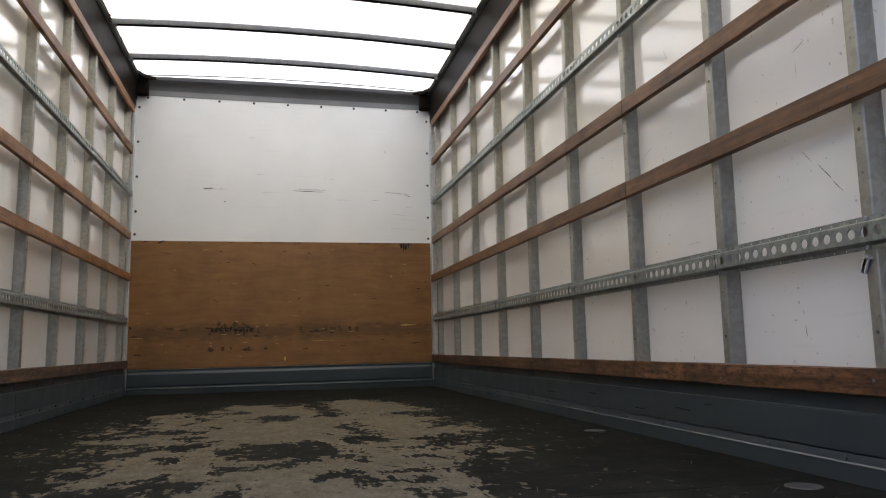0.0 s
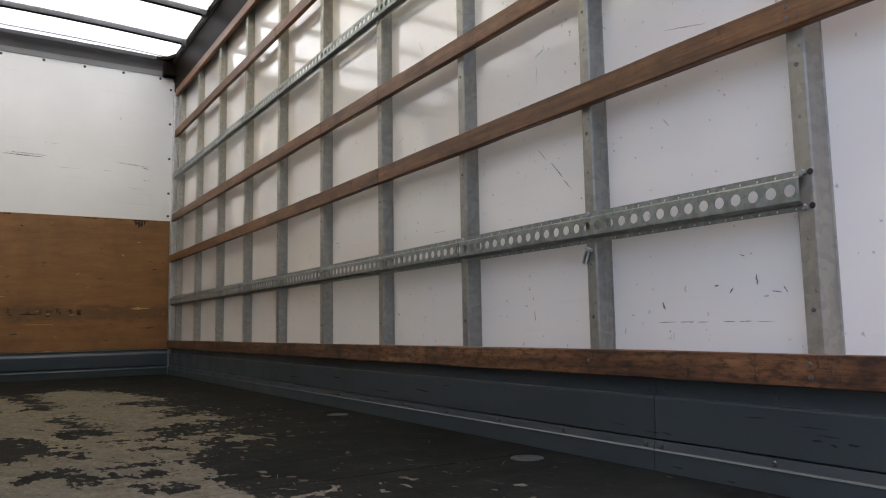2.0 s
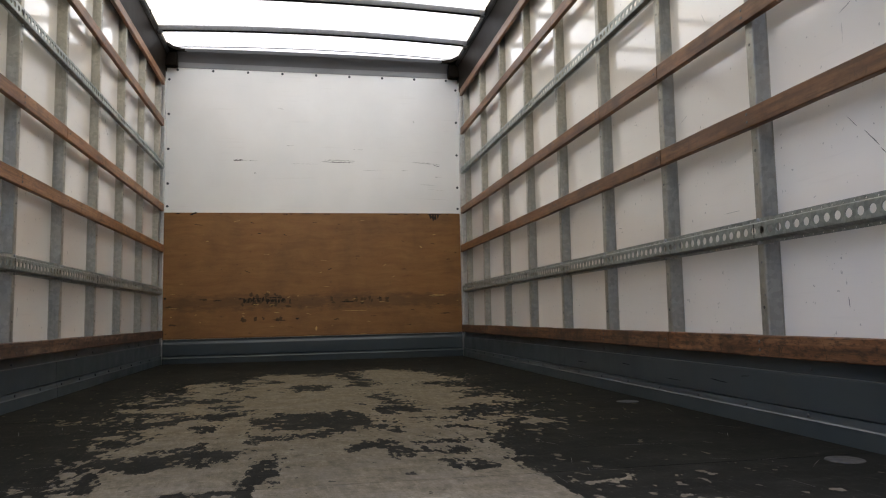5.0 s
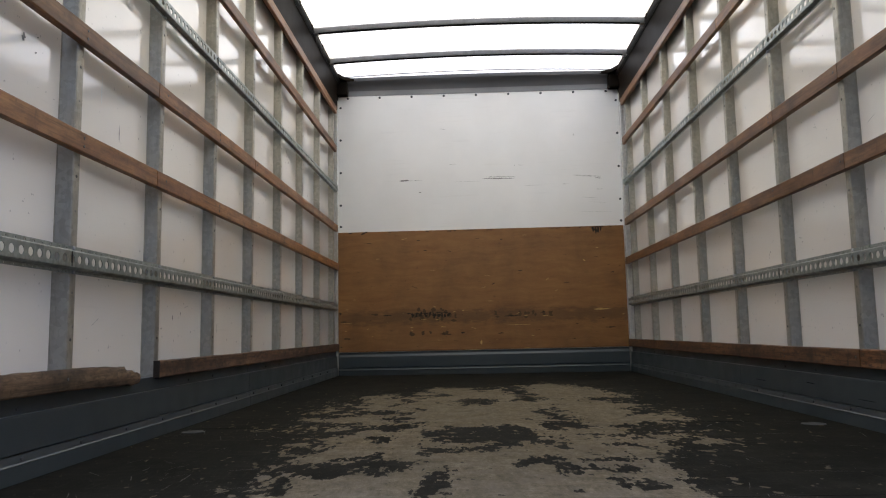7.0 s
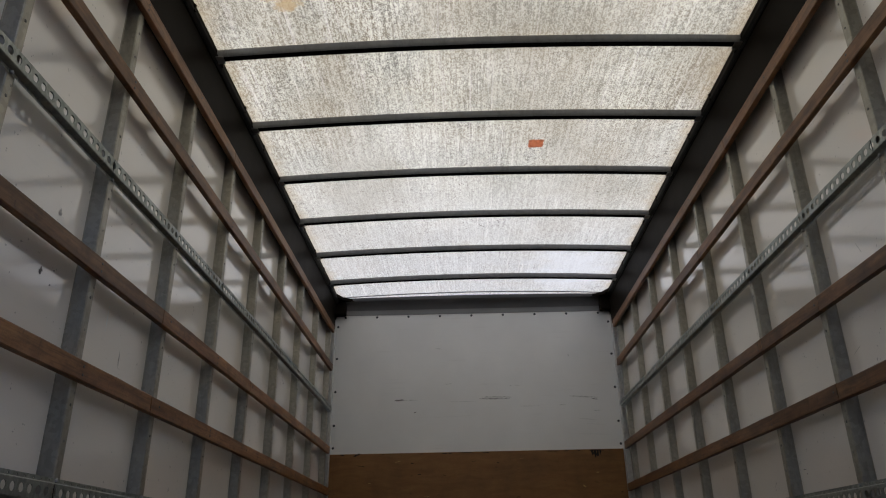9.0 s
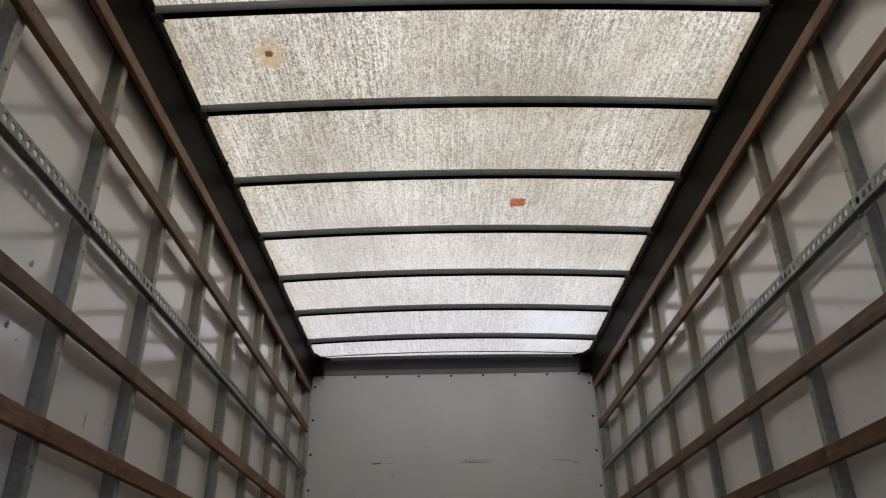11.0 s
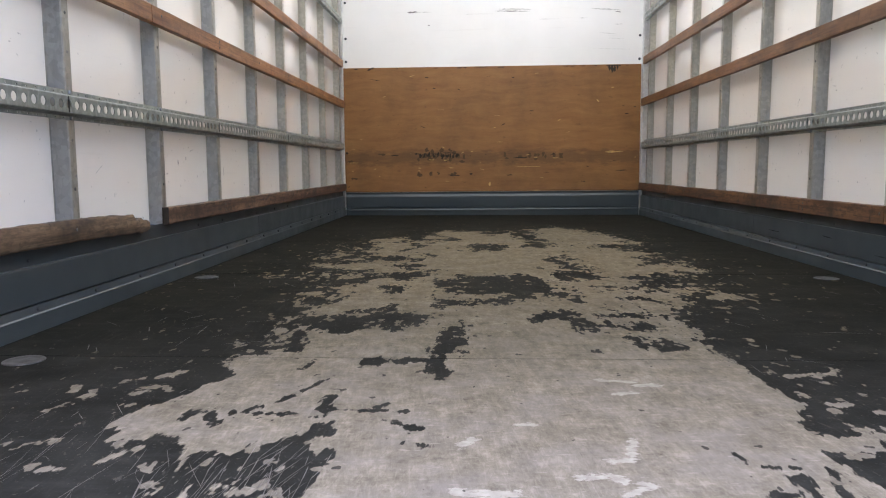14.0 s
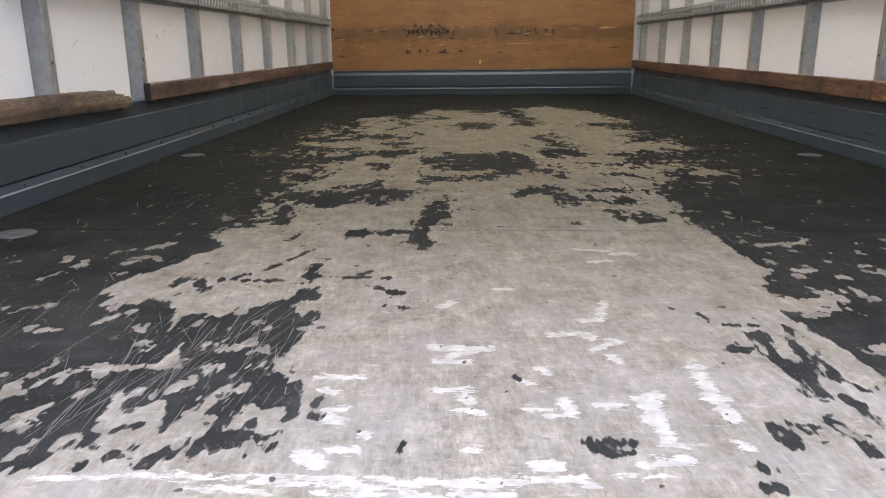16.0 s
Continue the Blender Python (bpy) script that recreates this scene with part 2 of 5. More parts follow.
    body = calc(nt, "ADD", calc(nt, "MULTIPLY_ADD", calc(nt, "SUBTRACT", flecks, 1.30), 0.44, 0.5), about(nt, mottle, 1.15))
    body = calc(nt, "ADD", body, about(nt, noise_tex(nt, coords(nt, (62, 78, 1), False), 1.0, 5, 0.78), 0.80))
    body = calc(nt, "ADD", body, about(nt, noise_tex(nt, coords(nt, (260, 46, 1), False), 1.0, 3, 0.7), 0.20))
    wood = ramp(nt, body, [(0.12, (0.030, 0.028, 0.026)), (0.34, (0.070, 0.066, 0.060)), (0.55, (0.098, 0.093, 0.086)), (0.88, (0.158, 0.152, 0.144))])
    for deg, across, shift, col_f, amount in ((3, 270, 0.0, (0.190, 0.185, 0.172), 0.16), (12, 240, 5.0, (0.190, 0.185, 0.172), 0.12), (-8, 250, 9.0, (0.044, 0.042, 0.038), 0.22), (-16, 230, 13.0, (0.045, 0.042, 0.038), 0.20)):
        hair = ramp(nt, noise_tex(nt, turned(nt, v, deg, (across, 17), shift), 1.0, 2, 0.5), [(0.60, grey(0)), (0.68, grey(1))])
        wood = mix(nt, calc(nt, "MULTIPLY", hair, amount), wood, col_f)
    drag = ramp(nt, noise_tex(nt, turned(nt, v, 5, (34, 5.5), 21.0), 1.0, 6, 0.72), [(0.48, grey(0)), (0.68, grey(1))])
    wood = mix(nt, calc(nt, "MULTIPLY", drag, 0.52), wood, (0.052, 0.051, 0.048))
    grime = ramp(nt, noise_tex(nt, v, 3.5, 7, 0.72), [(0.40, grey(0)), (0.70, grey(1))])
    wood = mix(nt, calc(nt, "MULTIPLY", grime, 0.50), wood, (0.058, 0.054, 0.048))
    spot = ramp(nt, noise_tex(nt, v, 40, 4, 0.65), [(0.64, grey(0)), (0.70, grey(1))])
    wood = mix(nt, calc(nt, "MULTIPLY", spot, 0.45), wood, (0.034, 0.034, 0.036))
    cool = ramp(nt, noise_tex(nt, coords(nt, (7, 9, 1), False), 1.0, 5, 0.7), [(0.44, grey(0)), (0.66, grey(1))])
    wood = mix(nt, calc(nt, "MULTIPLY", cool, 0.42), wood, (0.108, 0.106, 0.116))
    scuffed = ramp(nt, noise_tex(nt, coords(nt, (24, 70, 1), False), 1.0, 4, 0.66), [(0.60, grey(0)), (0.70, grey(1))])
    wood = mix(nt, calc(nt, "MULTIPLY", scuffed, 0.38), wood, (0.168, 0.164, 0.162))
    # fresh pale scrapes
    sval = calc(nt, "ADD", about(nt, noise_tex(nt, coords(nt, (46, 110, 1), False), 1.0, 5, 0.72), 0.046), sc.outputs["Fac"])
    fresh = ramp(nt, calc(nt, "MULTIPLY_ADD", sval, 160.0, 0.5), [(0.3, grey(0)), (0.7, grey(1))])
    stray = ramp(nt, noise_tex(nt, coords(nt, (30, 95, 1), False), 1.0, 3, 0.55), [(0.68, grey(0)), (0.71, grey(1))])
    fresh = calc(nt, "MAXIMUM", calc(nt, "MULTIPLY", fresh, 0.85), calc(nt, "MULTIPLY", stray, 0.35))
    pale = ramp(nt, noise_tex(nt, v, 60, 3), [(0.3, (0.120, 0.121, 0.123)), (0.7, (0.185, 0.187, 0.191))])
    wood = mix(nt, fresh, wood, pale)
    # tan front, cool grey rear; front colour brightened to stand in for light
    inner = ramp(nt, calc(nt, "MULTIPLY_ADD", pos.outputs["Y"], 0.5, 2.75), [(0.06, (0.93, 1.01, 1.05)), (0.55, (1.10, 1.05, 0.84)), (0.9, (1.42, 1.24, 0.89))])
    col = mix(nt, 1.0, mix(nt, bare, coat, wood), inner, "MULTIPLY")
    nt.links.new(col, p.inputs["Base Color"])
    nt.links.new(ramp(nt, bare, [(0.0, grey(0.72)), (1.0, grey(0.85))]), p.inputs["Roughness"])
    p.inputs["Specular IOR Level"].default_value = 0.03
    h = calc(nt, "MULTIPLY_ADD", bare, -0.6, calc(nt, "MULTIPLY", flecks, 0.22))
    bump(nt, p, h, 0.22, 0.002)
    return m


def make_lining():
    m, nt, p = mat("varnished_plywood", 0.5)
    v = coords(nt, shift_by_object=False)
    warp = nt.nodes.new("ShaderNodeTexNoise")
    warp.inputs["Scale"].default_value = 3.2
    warp.inputs["Detail"].default_value = 2.0
    nt.links.new(v, warp.inputs["Vector"])
    bent = nt.nodes.new("ShaderNodeMix")
    bent.data_type, bent.blend_type = "RGBA", "LINEAR_LIGHT"
    bent.inputs[0].default_value = 0.055
    nt.links.new(v, bent.inputs[6])
    nt.links.new(warp.outputs["Color"], bent.inputs[7])
    grain = nt.nodes.new("ShaderNodeMapping")
    grain.inputs["Scale"].default_value = (3.0, 8, 26)
    nt.links.new(bent.outputs[2], grain.inputs["Vector"])
    g = noise_tex(nt, grain.outputs[0], 1.0, 7, 0.72)
    col = ramp(nt, g, [(0.20, (0.176, 0.070, 0.019)), (0.40, (0.238, 0.103, 0.030)), (0.58, (0.280, 0.128, 0.039)), (0.82, (0.338, 0.166, 0.054))])
    b1 = ramp(nt, noise_tex(nt, coords(nt, (2.6, 5, 2.4), False), 1.0, 7, 0.72), [(0.45, grey(0)), (0.72, grey(1))])
    col = mix(nt, calc(nt, "MULTIPLY", b1, 0.48), col, (0.085, 0.041, 0.014))
    fleck = ramp(nt, noise_tex(nt, coords(nt, (26, 5, 48), False), 1.0, 3, 0.6), [(0.66, grey(0)), (0.72, grey(1))])
    col = mix(nt, calc(nt, "MULTIPLY", fleck, 0.40), col, (0.060, 0.030, 0.012))
    knots = ramp(nt, noise_tex(nt, coords(nt, (14, 5, 20), False), 1.0, 3, 0.6), [(0.68, grey(0)), (0.76, grey(1))])
    col = mix(nt, calc(nt, "MULTIPLY", knots, 0.45), col, (0.050, 0.024, 0.012))
    # rubbed dark band at half a metre, where loads met the board
    pos = nt.nodes.new("ShaderNodeSeparateXYZ")
    nt.links.new(v, pos.inputs[0])
    band = calc(nt, "ABSOLUTE", calc(nt, "MULTIPLY", calc(nt, "SUBTRACT", pos.outputs["Z"], 0.475), 11.0))
    band = calc(nt, "SUBTRACT", calc(nt, "MULTIPLY", noise_tex(nt, coords(nt, (9, 5, 30), False), 1.0, 5, 0.7), 2.6), band)
    bm_ = ramp(nt, band, [(0.55, grey(0)), (1.0, grey(1))])
    col = mix(nt, calc(nt, "MULTIPLY", bm_, 0.42), col, (0.055, 0.030, 0.013))
    pale = ramp(nt, noise_tex(nt, coords(nt, (30, 5, 70), False), 1.0, 3, 0.5), [(0.715, grey(0)), (0.74, grey(1))])
    col = mix(nt, calc(nt, "MULTIPLY", pale, 0.5), col, (0.34, 0.21, 0.09))
    nt.links.new(col, p.inputs["Base Color"])
    bump(nt, p, g, 0.2, 0.004)
    return m


def make_roof():
    m, nt, p = mat("dirty_translucent_sheet", 0.5)
    v = coords(nt, shift_by_object=False)
    front = nt.nodes.new("ShaderNodeSeparateXYZ")
    nt.links.new(v, front.inputs[0])
    aged = calc(nt, "MULTIPLY_ADD", front.outputs["Y"], -0.40, -0.22)
    aged = calc(nt, "ADD", aged, about(nt, noise_tex(nt, v, 1.1, 4, 0.6), 0.6))
    aged = calc(nt, "MINIMUM", calc(nt, "MAXIMUM", aged, 0.06), 1.0)
    old = ramp(nt, noise_tex(nt, v, 1.6, 4), [(0.3, (0.600, 0.630, 0.500)), (0.7, (0.775, 0.812, 0.668))])
    base = mix(nt, aged, (0.645, 0.705, 0.665), old)
    fouled = calc(nt, "MAXIMUM", aged, 0.58)
    # algae specks, streaked down the length
    fine_s = noise_tex(nt, coords(nt, (165, 98, 1), False), 1.0, 3, 0.75)
    coarse_s = noise_tex(nt, coords(nt, (95, 42, 1), False), 1.0, 3, 0.7)
    drip_s = noise_tex(nt, coords(nt, (130, 4.5, 1), False), 1.0, 3, 0.6)
    speck = calc(nt, "MULTIPLY_ADD", fine_s, 0.52, calc(nt, "MULTIPLY", coarse_s, 0.26))
    speck = calc(nt, "MULTIPLY_ADD", drip_s, 0.22, speck)
    amount = ramp(nt, noise_tex(nt, coords(nt, (2.6, 1.3, 1), False), 1.0, 5, 0.62), [(0.28, grey(0.62)), (0.68, grey(1.0))])
    spm = ramp(nt, speck, [(0.452, grey(0)), (0.560, grey(1))])
    tint = ramp(nt, noise_tex(nt, v, 3.1, 3), [(0.4, (0.075, 0.078, 0.056)), (0.62, (0.125, 0.098, 0.045))])
    col = mix(nt, calc(nt, "MULTIPLY", calc(nt, "MULTIPLY", spm, amount), fouled), base, tint)
    clump = ramp(nt, noise_tex(nt, v, 3.4, 3, 0.6), [(0.40, grey(0.15)), (0.62, grey(1))])
    moss = ramp(nt, noise_tex(nt, coords(nt, (75, 60, 1), False), 1.0, 3, 0.6), [(0.600, grey(0)), (0.65, grey(1))])
    col = mix(nt, calc(nt, "MULTIPLY", calc(nt, "MULTIPLY", moss, clump), 0.85), col, (0.10, 0.095, 0.08))
    line = noise_tex(nt, coords(nt, (120, 1.8, 1), False), 1.0, 3, 0.6)
    lm = ramp(nt, line, [(0.58, grey(0)), (0.68, grey(1))])
    col = mix(nt, calc(nt, "MULTIPLY", lm, 0.38), col, (0.90, 0.91, 0.83))
    grain = ramp(nt, noise_tex(nt, coords(nt, (150, 62, 1), False), 1.0, 3, 0.65), [(0.64, grey(0)), (0.72, grey(1))])
    col = mix(nt, calc(nt, "MULTIPLY", calc(nt, "MULTIPLY", grain, fouled), 0.7), col, (0.075, 0.072, 0.052))
    haze = ramp(nt, noise_tex(nt, coords(nt, (1.7, 0.9, 1), False), 1.0, 4, 0.6), [(0.42, grey(0)), (0.66, grey(1))])
    col = mix(nt, calc(nt, "MULTIPLY", calc(nt, "MULTIPLY", haze, aged), 0.55), col, (0.27, 0.245, 0.165))
    rim = calc(nt, "MULTIPLY_ADD", calc(nt, "ABSOLUTE", front.outputs["X"]), 9.0, -9.75)
    rim = calc(nt, "ADD", rim, about(nt, noise_tex(nt, v, 9, 4, 0.7), 2.2))
    col = mix(nt, calc(nt, "MULTIPLY", ramp(nt, rim, [(0.1, grey(0)), (0.8, grey(1))]), 0.45), col, (0.42, 0.36, 0.22))
    # a cleaner, cloudy patch at the front
    fx = calc(nt, "MULTIPLY", calc(nt, "SUBTRACT", front.outputs["X"], 0.80), 2.4)
    fy = calc(nt, "MULTIPLY", calc(nt, "ADD", front.outputs["Y"], 0.62), 1.7)
    near = calc(nt, "ADD", calc(nt, "MULTIPLY", fx, fx), calc(nt, "MULTIPLY", fy, fy))
    near = calc(nt, "ADD", near, about(nt, noise_tex(nt, v, 5, 5, 0.65), 2.6))
    col = mix(nt, ramp(nt, near, [(0.15, grey(0.55)), (0.85, grey(0))]), col, (0.66, 0.745, 0.745))
    # one brown water stain
    sx = calc(nt, "MULTIPLY", calc(nt, "ADD", front.outputs["X"], 0.797), 12.0)
    sy = calc(nt, "MULTIPLY", calc(nt, "ADD", front.outputs["Y"], 3.793), 9.2)
    r2 = calc(nt, "ADD", calc(nt, "MULTIPLY", sx, sx), calc(nt, "MULTIPLY", sy, sy))
    r2 = calc(nt, "ADD", r2, calc(nt, "MULTIPLY", calc(nt, "SUBTRACT", noise_tex(nt, v, 17, 4, 0.65), 0.5), 5.5))
    st = ramp(nt, r2, [(0.0, grey(0.95)), (0.14, grey(0.62)), (0.48, grey(0.5)), (0.56, grey(0.62)), (0.62, grey(0))])
    col = mix(nt, calc(nt, "MULTIPLY", st, 0.85), col, (0.42, 0.315, 0.15))
    heart = calc(nt, "ADD", calc(nt, "MULTIPLY", calc(nt, "MULTIPLY", sx, sx), 14.0), calc(nt, "MULTIPLY", calc(nt, "MULTIPLY", sy, sy), 24.0))
    heart = calc(nt, "ADD", heart, about(nt, noise_tex(nt, v, 46, 4, 0.7), 2.6))
    col = mix(nt, ramp(nt, heart, [(0.5, grey(0.9)), (0.9, grey(0))]), col, (0.07, 0.045, 0.02))
    # square of orange repair tape
    px = calc(nt, "ABSOLUTE", calc(nt, "SUBTRACT", front.outputs["X"], 0.345))
    py = calc(nt, "ABSOLUTE", calc(nt, "ADD", front.outputs["Y"], 2.561))
    sq = calc(nt, "MULTIPLY_ADD", calc(nt, "SUBTRACT", noise_tex(nt, v, 60, 2), 0.5), 0.02, calc(nt, "MAXIMUM", px, py))
    tape = ramp(nt, calc(nt, "MULTIPLY", sq, 10.0), [(0.40, grey(1)), (0.44, grey(0))])
    tcol = ramp(nt, noise_tex(nt, v, 45, 3), [(0.35, (0.26, 0.075, 0.03)), (0.65, (0.42, 0.15, 0.07))])
    col = mix(nt, tape, col, tcol)
    tr = nt.nodes.new("ShaderNodeBsdfTranslucent")
    nt.links.new(col, tr.inputs["Color"])
    p.inputs["Base Color"].default_value = (0.5, 0.49, 0.46, 1)
    ms = nt.nodes.new("ShaderNodeMixShader")
    ms.inputs[0].default_value = 0.84
    nt.links.new(p.outputs[0], ms.inputs[1])
    nt.links.new(tr.outputs[0], ms.inputs[2])
    nt.links.new(ms.outputs[0], nt.nodes["Material Output"].inputs["Surface"])
    return m


def make_asphalt():
    m, nt, p = mat("yard_asphalt", 0.85)
    v = coords(nt, shift_by_object=False)
    a = ramp(nt, noise_tex(nt, v, 0.4, 5), [(0.3, (0.06, 0.06, 0.058)), (0.7, (0.11, 0.108, 0.104))])
    b = ramp(nt, noise_tex(nt, v, 120, 2), [(0.3, grey(0.6)), (0.7, grey(1))])
    nt.links.new(mix(nt, 1.0, a, b, "MULTIPLY"), p.inputs["Base Color"])
    return m


def make_mark(name, col, rough=0.6):
    m, nt, p = mat(name, rough)
    v = coords(nt, shift_by_object=False)
    c = ramp(nt, noise_tex(nt, v, 60, 3), [(0.3, col), (0.75, tuple(min(1, x * 2.2 + 0.02) if x > 0.1 else x * 1.5 for x in col))])
    nt.links.new(c, p.inputs["Base Color"])
    return m


PANEL_WHITE = make_panel()
BULK_WHITE = make_bulkhead_white()
GALV = make_metal("galvanised_steel", (0.378, 0.356, 0.300), (0.306, 0.288, 0.242), 0.42, 0.60, 70)
RAIL_GALV = make_metal("dull_zinc_rail", (0.34, 0.365, 0.335), (0.24, 0.26, 0.24), 0.42, 0.7, 80)
DARK_FRAME = make_paint("dark_roof_frame", (0.0130, 0.0100, 0.0075), 0.45, 0.0)
DARK_FRAME.node_tree.nodes["Principled BSDF"].inputs["Specular IOR Level"].default_value = 0.018
BOW_METAL = make_metal("weathered_roof_bow", (0.235, 0.240, 0.242), (0.21, 0.215, 0.216), 0.5, 0.3, 40)
GREY_PAINT = make_paint("grey_kick_paint", (0.043, 0.054, 0.057), 0.33, 0.12)
RAIL_WOOD = make_wood("stained_rail_timber", (0.112, 0.043, 0.014), (0.250, 0.107, 0.038), (0.370, 0.180, 0.074), 0.5, 1, 0.6, 0.45, 0.3)
LOW_WOOD = make_wood("scuffed_low_timber", (0.032, 0.016, 0.009), (0.098, 0.049, 0.027), (0.225, 0.130, 0.077), 0.65, 1, 0.9, 0.6, 0.7)
RAW_WOOD = make_wood("weathered_broken_timber", (0.034, 0.019, 0.010), (0.115, 0.070, 0.038), (0.245, 0.165, 0.098), 0.8, 1, 0.95, 0.85, 0.5)
RED_LOW_WOOD = make_wood("scuffed_red_timber", (0.036, 0.014, 0.006), (0.175, 0.072, 0.027), (0.37, 0.180, 0.080), 0.6, 1, 0.8, 0.9, 0.75)
AGED_LOW_WOOD = make_wood("darkened_red_timber", (0.030, 0.013, 0.006), (0.130, 0.056, 0.022), (0.24, 0.120, 0.055), 0.6, 1, 0.9, 0.9, 0.6)
PLY = make_lining()
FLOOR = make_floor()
ROOF = make_roof()
ASPHALT = make_asphalt()
SKY_BLOCK_GREY = make_paint("sky_block_grey", (0.22, 0.215, 0.205), 0.8, 0.2)
SCUFF = make_mark("black_scuff", (0.13, 0.125, 0.12))
FAINT = make_mark("faint_scuff", (0.27, 0.26, 0.24))
BLUE_CHALK = make_mark("pale_blue_chalk", (0.40, 0.56, 0.62))
SOFT = make_mark("soft_grey_rub", (0.40, 0.40, 0.38))
OCHRE = make_mark("ochre_chip", (0.33, 0.205, 0.092))
SCRATCH = make_mark("scratched_coating", (0.030, 0.0305, 0.032), 0.6)
GRIME = make_mark("black_floor_dirt", (0.007, 0.007, 0.0065), 0.8)
BLACK = make_mark("black_hole", (0.012, 0.012, 0.012))
PALE_METAL = make_metal("pale_aluminium", (0.62, 0.62, 0.60), (0.52, 0.52, 0.50), 0.4, 0.35, 60)
BOLT = make_metal("zinc_fastener", (0.45, 0.46, 0.46), (0.30, 0.31, 0.32), 0.4, 0.8, 200)
ANCHOR = make_metal("scoured_anchor_plate", (0.060, 0.062, 0.064), (0.032, 0.033, 0.034), 0.55, 0.3, 120)
STAIN = make_mark("black_grease", (0.020, 0.013, 0.007), 0.85)
SMEAR = make_mark("brown_smear", (0.075, 0.040, 0.016), 0.8)
KICK_STEEL = make_metal("worn_bolt_steel", (0.120, 0.121, 0.125), (0.065, 0.066, 0.069), 0.4, 0.6, 200)
DULL_SCREW = make_metal("dull_screw", (0.16, 0.155, 0.15), (0.08, 0.078, 0.075), 0.5, 0.5, 200)
STRIP_PAINT = make_paint("worn_strip_paint", (0.016, 0.0155, 0.0145), 0.4, 0.2)
STRIP_PAINT.node_tree.nodes["Principled BSDF"].inputs["Specular IOR Level"].default_value = 0.1
HEADER_SHADED = make_paint("header_grey_shaded", (0.11, 0.11, 0.112), 0.42, 0.0)
# matt black for the shade painted under the roof bows
BOW_SHADE = make_mark("bow_shade_black", (0.006, 0.006, 0.006), 0.95)
BOW_SHADE.node_tree.nodes["Principled BSDF"].inputs["Specular IOR Level"].default_value = 0.05
HEADER_LIT = make_paint("header_grey_lit", (0.22, 0.222, 0.222), 0.4, 0.2)
PAINTED_BOLT = make_mark("painted_bolt", (0.04, 0.044, 0.05), 0.4)


# ---- mesh helpers ----
def part(name, bm, material, parent=None, label=""):
    bmesh.ops.recalc_face_normals(bm, faces=bm.faces)
    me = bpy.data.meshes.new(name)
    bm.to_mesh(me)
    bm.free()
    me.materials.append(material)
    ob = new(name, me)
    if parent is not None:
        ob.parent = parent
    if label:
        ob["label"] = label
    return ob


def smooth(ob, angle=35):
    ob.data.shade_smooth()
    ob.data.set_sharp_from_angle(angle=radians(angle))
    return ob


def box(x0, x1, y0, y1, z0, z1, bevel=0.0, bm=None):
    bm = bm or bmesh.new()
    made = bmesh.ops.create_cube(bm, size=1)["verts"]
    for v in made:
        v.co = Vector(((x0 + x1) / 2 + v.co.x * abs(x1 - x0), (y0 + y1) / 2 + v.co.y * abs(y1 - y0), (z0 + z1) / 2 + v.co.z * abs(z1 - z0)))
    if bevel:
        edges = list({e for v in made for e in v.link_edges})
        bmesh.ops.bevel(bm, geom=edges, offset=bevel, segments=2, affect="EDGES", profile=0.5)
    return bm


def sweep(profile, stations, place, closed=True):
    """Carries a closed outline of (a, b) along stations; place(a, b, s) gives the point."""
    bm = bmesh.new()
    rings = [[bm.verts.new(place(a, b, s)) for a, b in profile] for s in stations]
    n = len(profile)
    for r0, r1 in zip(rings, rings[1:]):
        for i in range(n if closed else n - 1):
            bm.faces.new((r0[i], r0[(i + 1) % n], r1[(i + 1) % n], r1[i]))
    if closed:
        bm.faces.new(rings[0])
        bm.faces.new(rings[-1])
    return bm


def steps(a, b, size):
    n = max(1, round(abs(b - a) / size))
    return [a + (b - a) * i / n for i in range(n + 1)]


def dome(radius, height, seg=10):
    bm = bmesh.new()
    rings = []
    for r, h in ((1.0, 0.0), (0.96, 0.45), (0.7, 0.85)):
        rings.append([bm.verts.new((radius * r * math.cos(2 * math.pi * i / seg), radius * r * math.sin(2 * math.pi * i / seg), height * h)) for i in range(seg)])
    for r0, r1 in zip(rings, rings[1:]):
        for i in range(seg):
            bm.faces.new((r0[i], r0[(i + 1) % seg], r1[(i + 1) % seg], r1[i]))
    bm.faces.new(rings[-1])
    return bm


def dome_mesh(name, radius, height, material, seg=10):
    bm = dome(radius, height, seg)
    me = bpy.data.meshes.new(name)
    bm.to_mesh(me)
    bm.free()
    me.materials.append(material)
    return me


RIVET = dome_mesh("rivet", 0.0105, 0.005, PAINTED_BOLT)
SCREW = dome_mesh("screw", 0.0048, 0.0016, DULL_SCREW, 8)
BOLT_HEAD = dome_mesh("bolt", 0.0068, 0.006, BOLT, 6)
KICK_BOLT = dome_mesh("bolt", 0.0055, 0.005, KICK_STEEL, 6)
DARK_HOLE = dome_mesh("bolt_hole", 0.0062, 0.0012, BLACK, 10)
SMALL_HOLE = dome_mesh("rivet", 0.0038, 0.0012, SCUFF, 8)


def stud(name, mesh, at, axis, parent):
    """A fastener head; axis is the way it faces: '-x', '+x', '-y'."""
    ob = new(name, mesh)
    turn = {"-x": (0, -90, 0), "+x": (0, 90, 0), "-y": (90, 0, 0), "+z": (0, 0, 0)}[axis]
    ob.parent = parent
    ob.matrix_basis = pose(*at, *turn)
    return ob


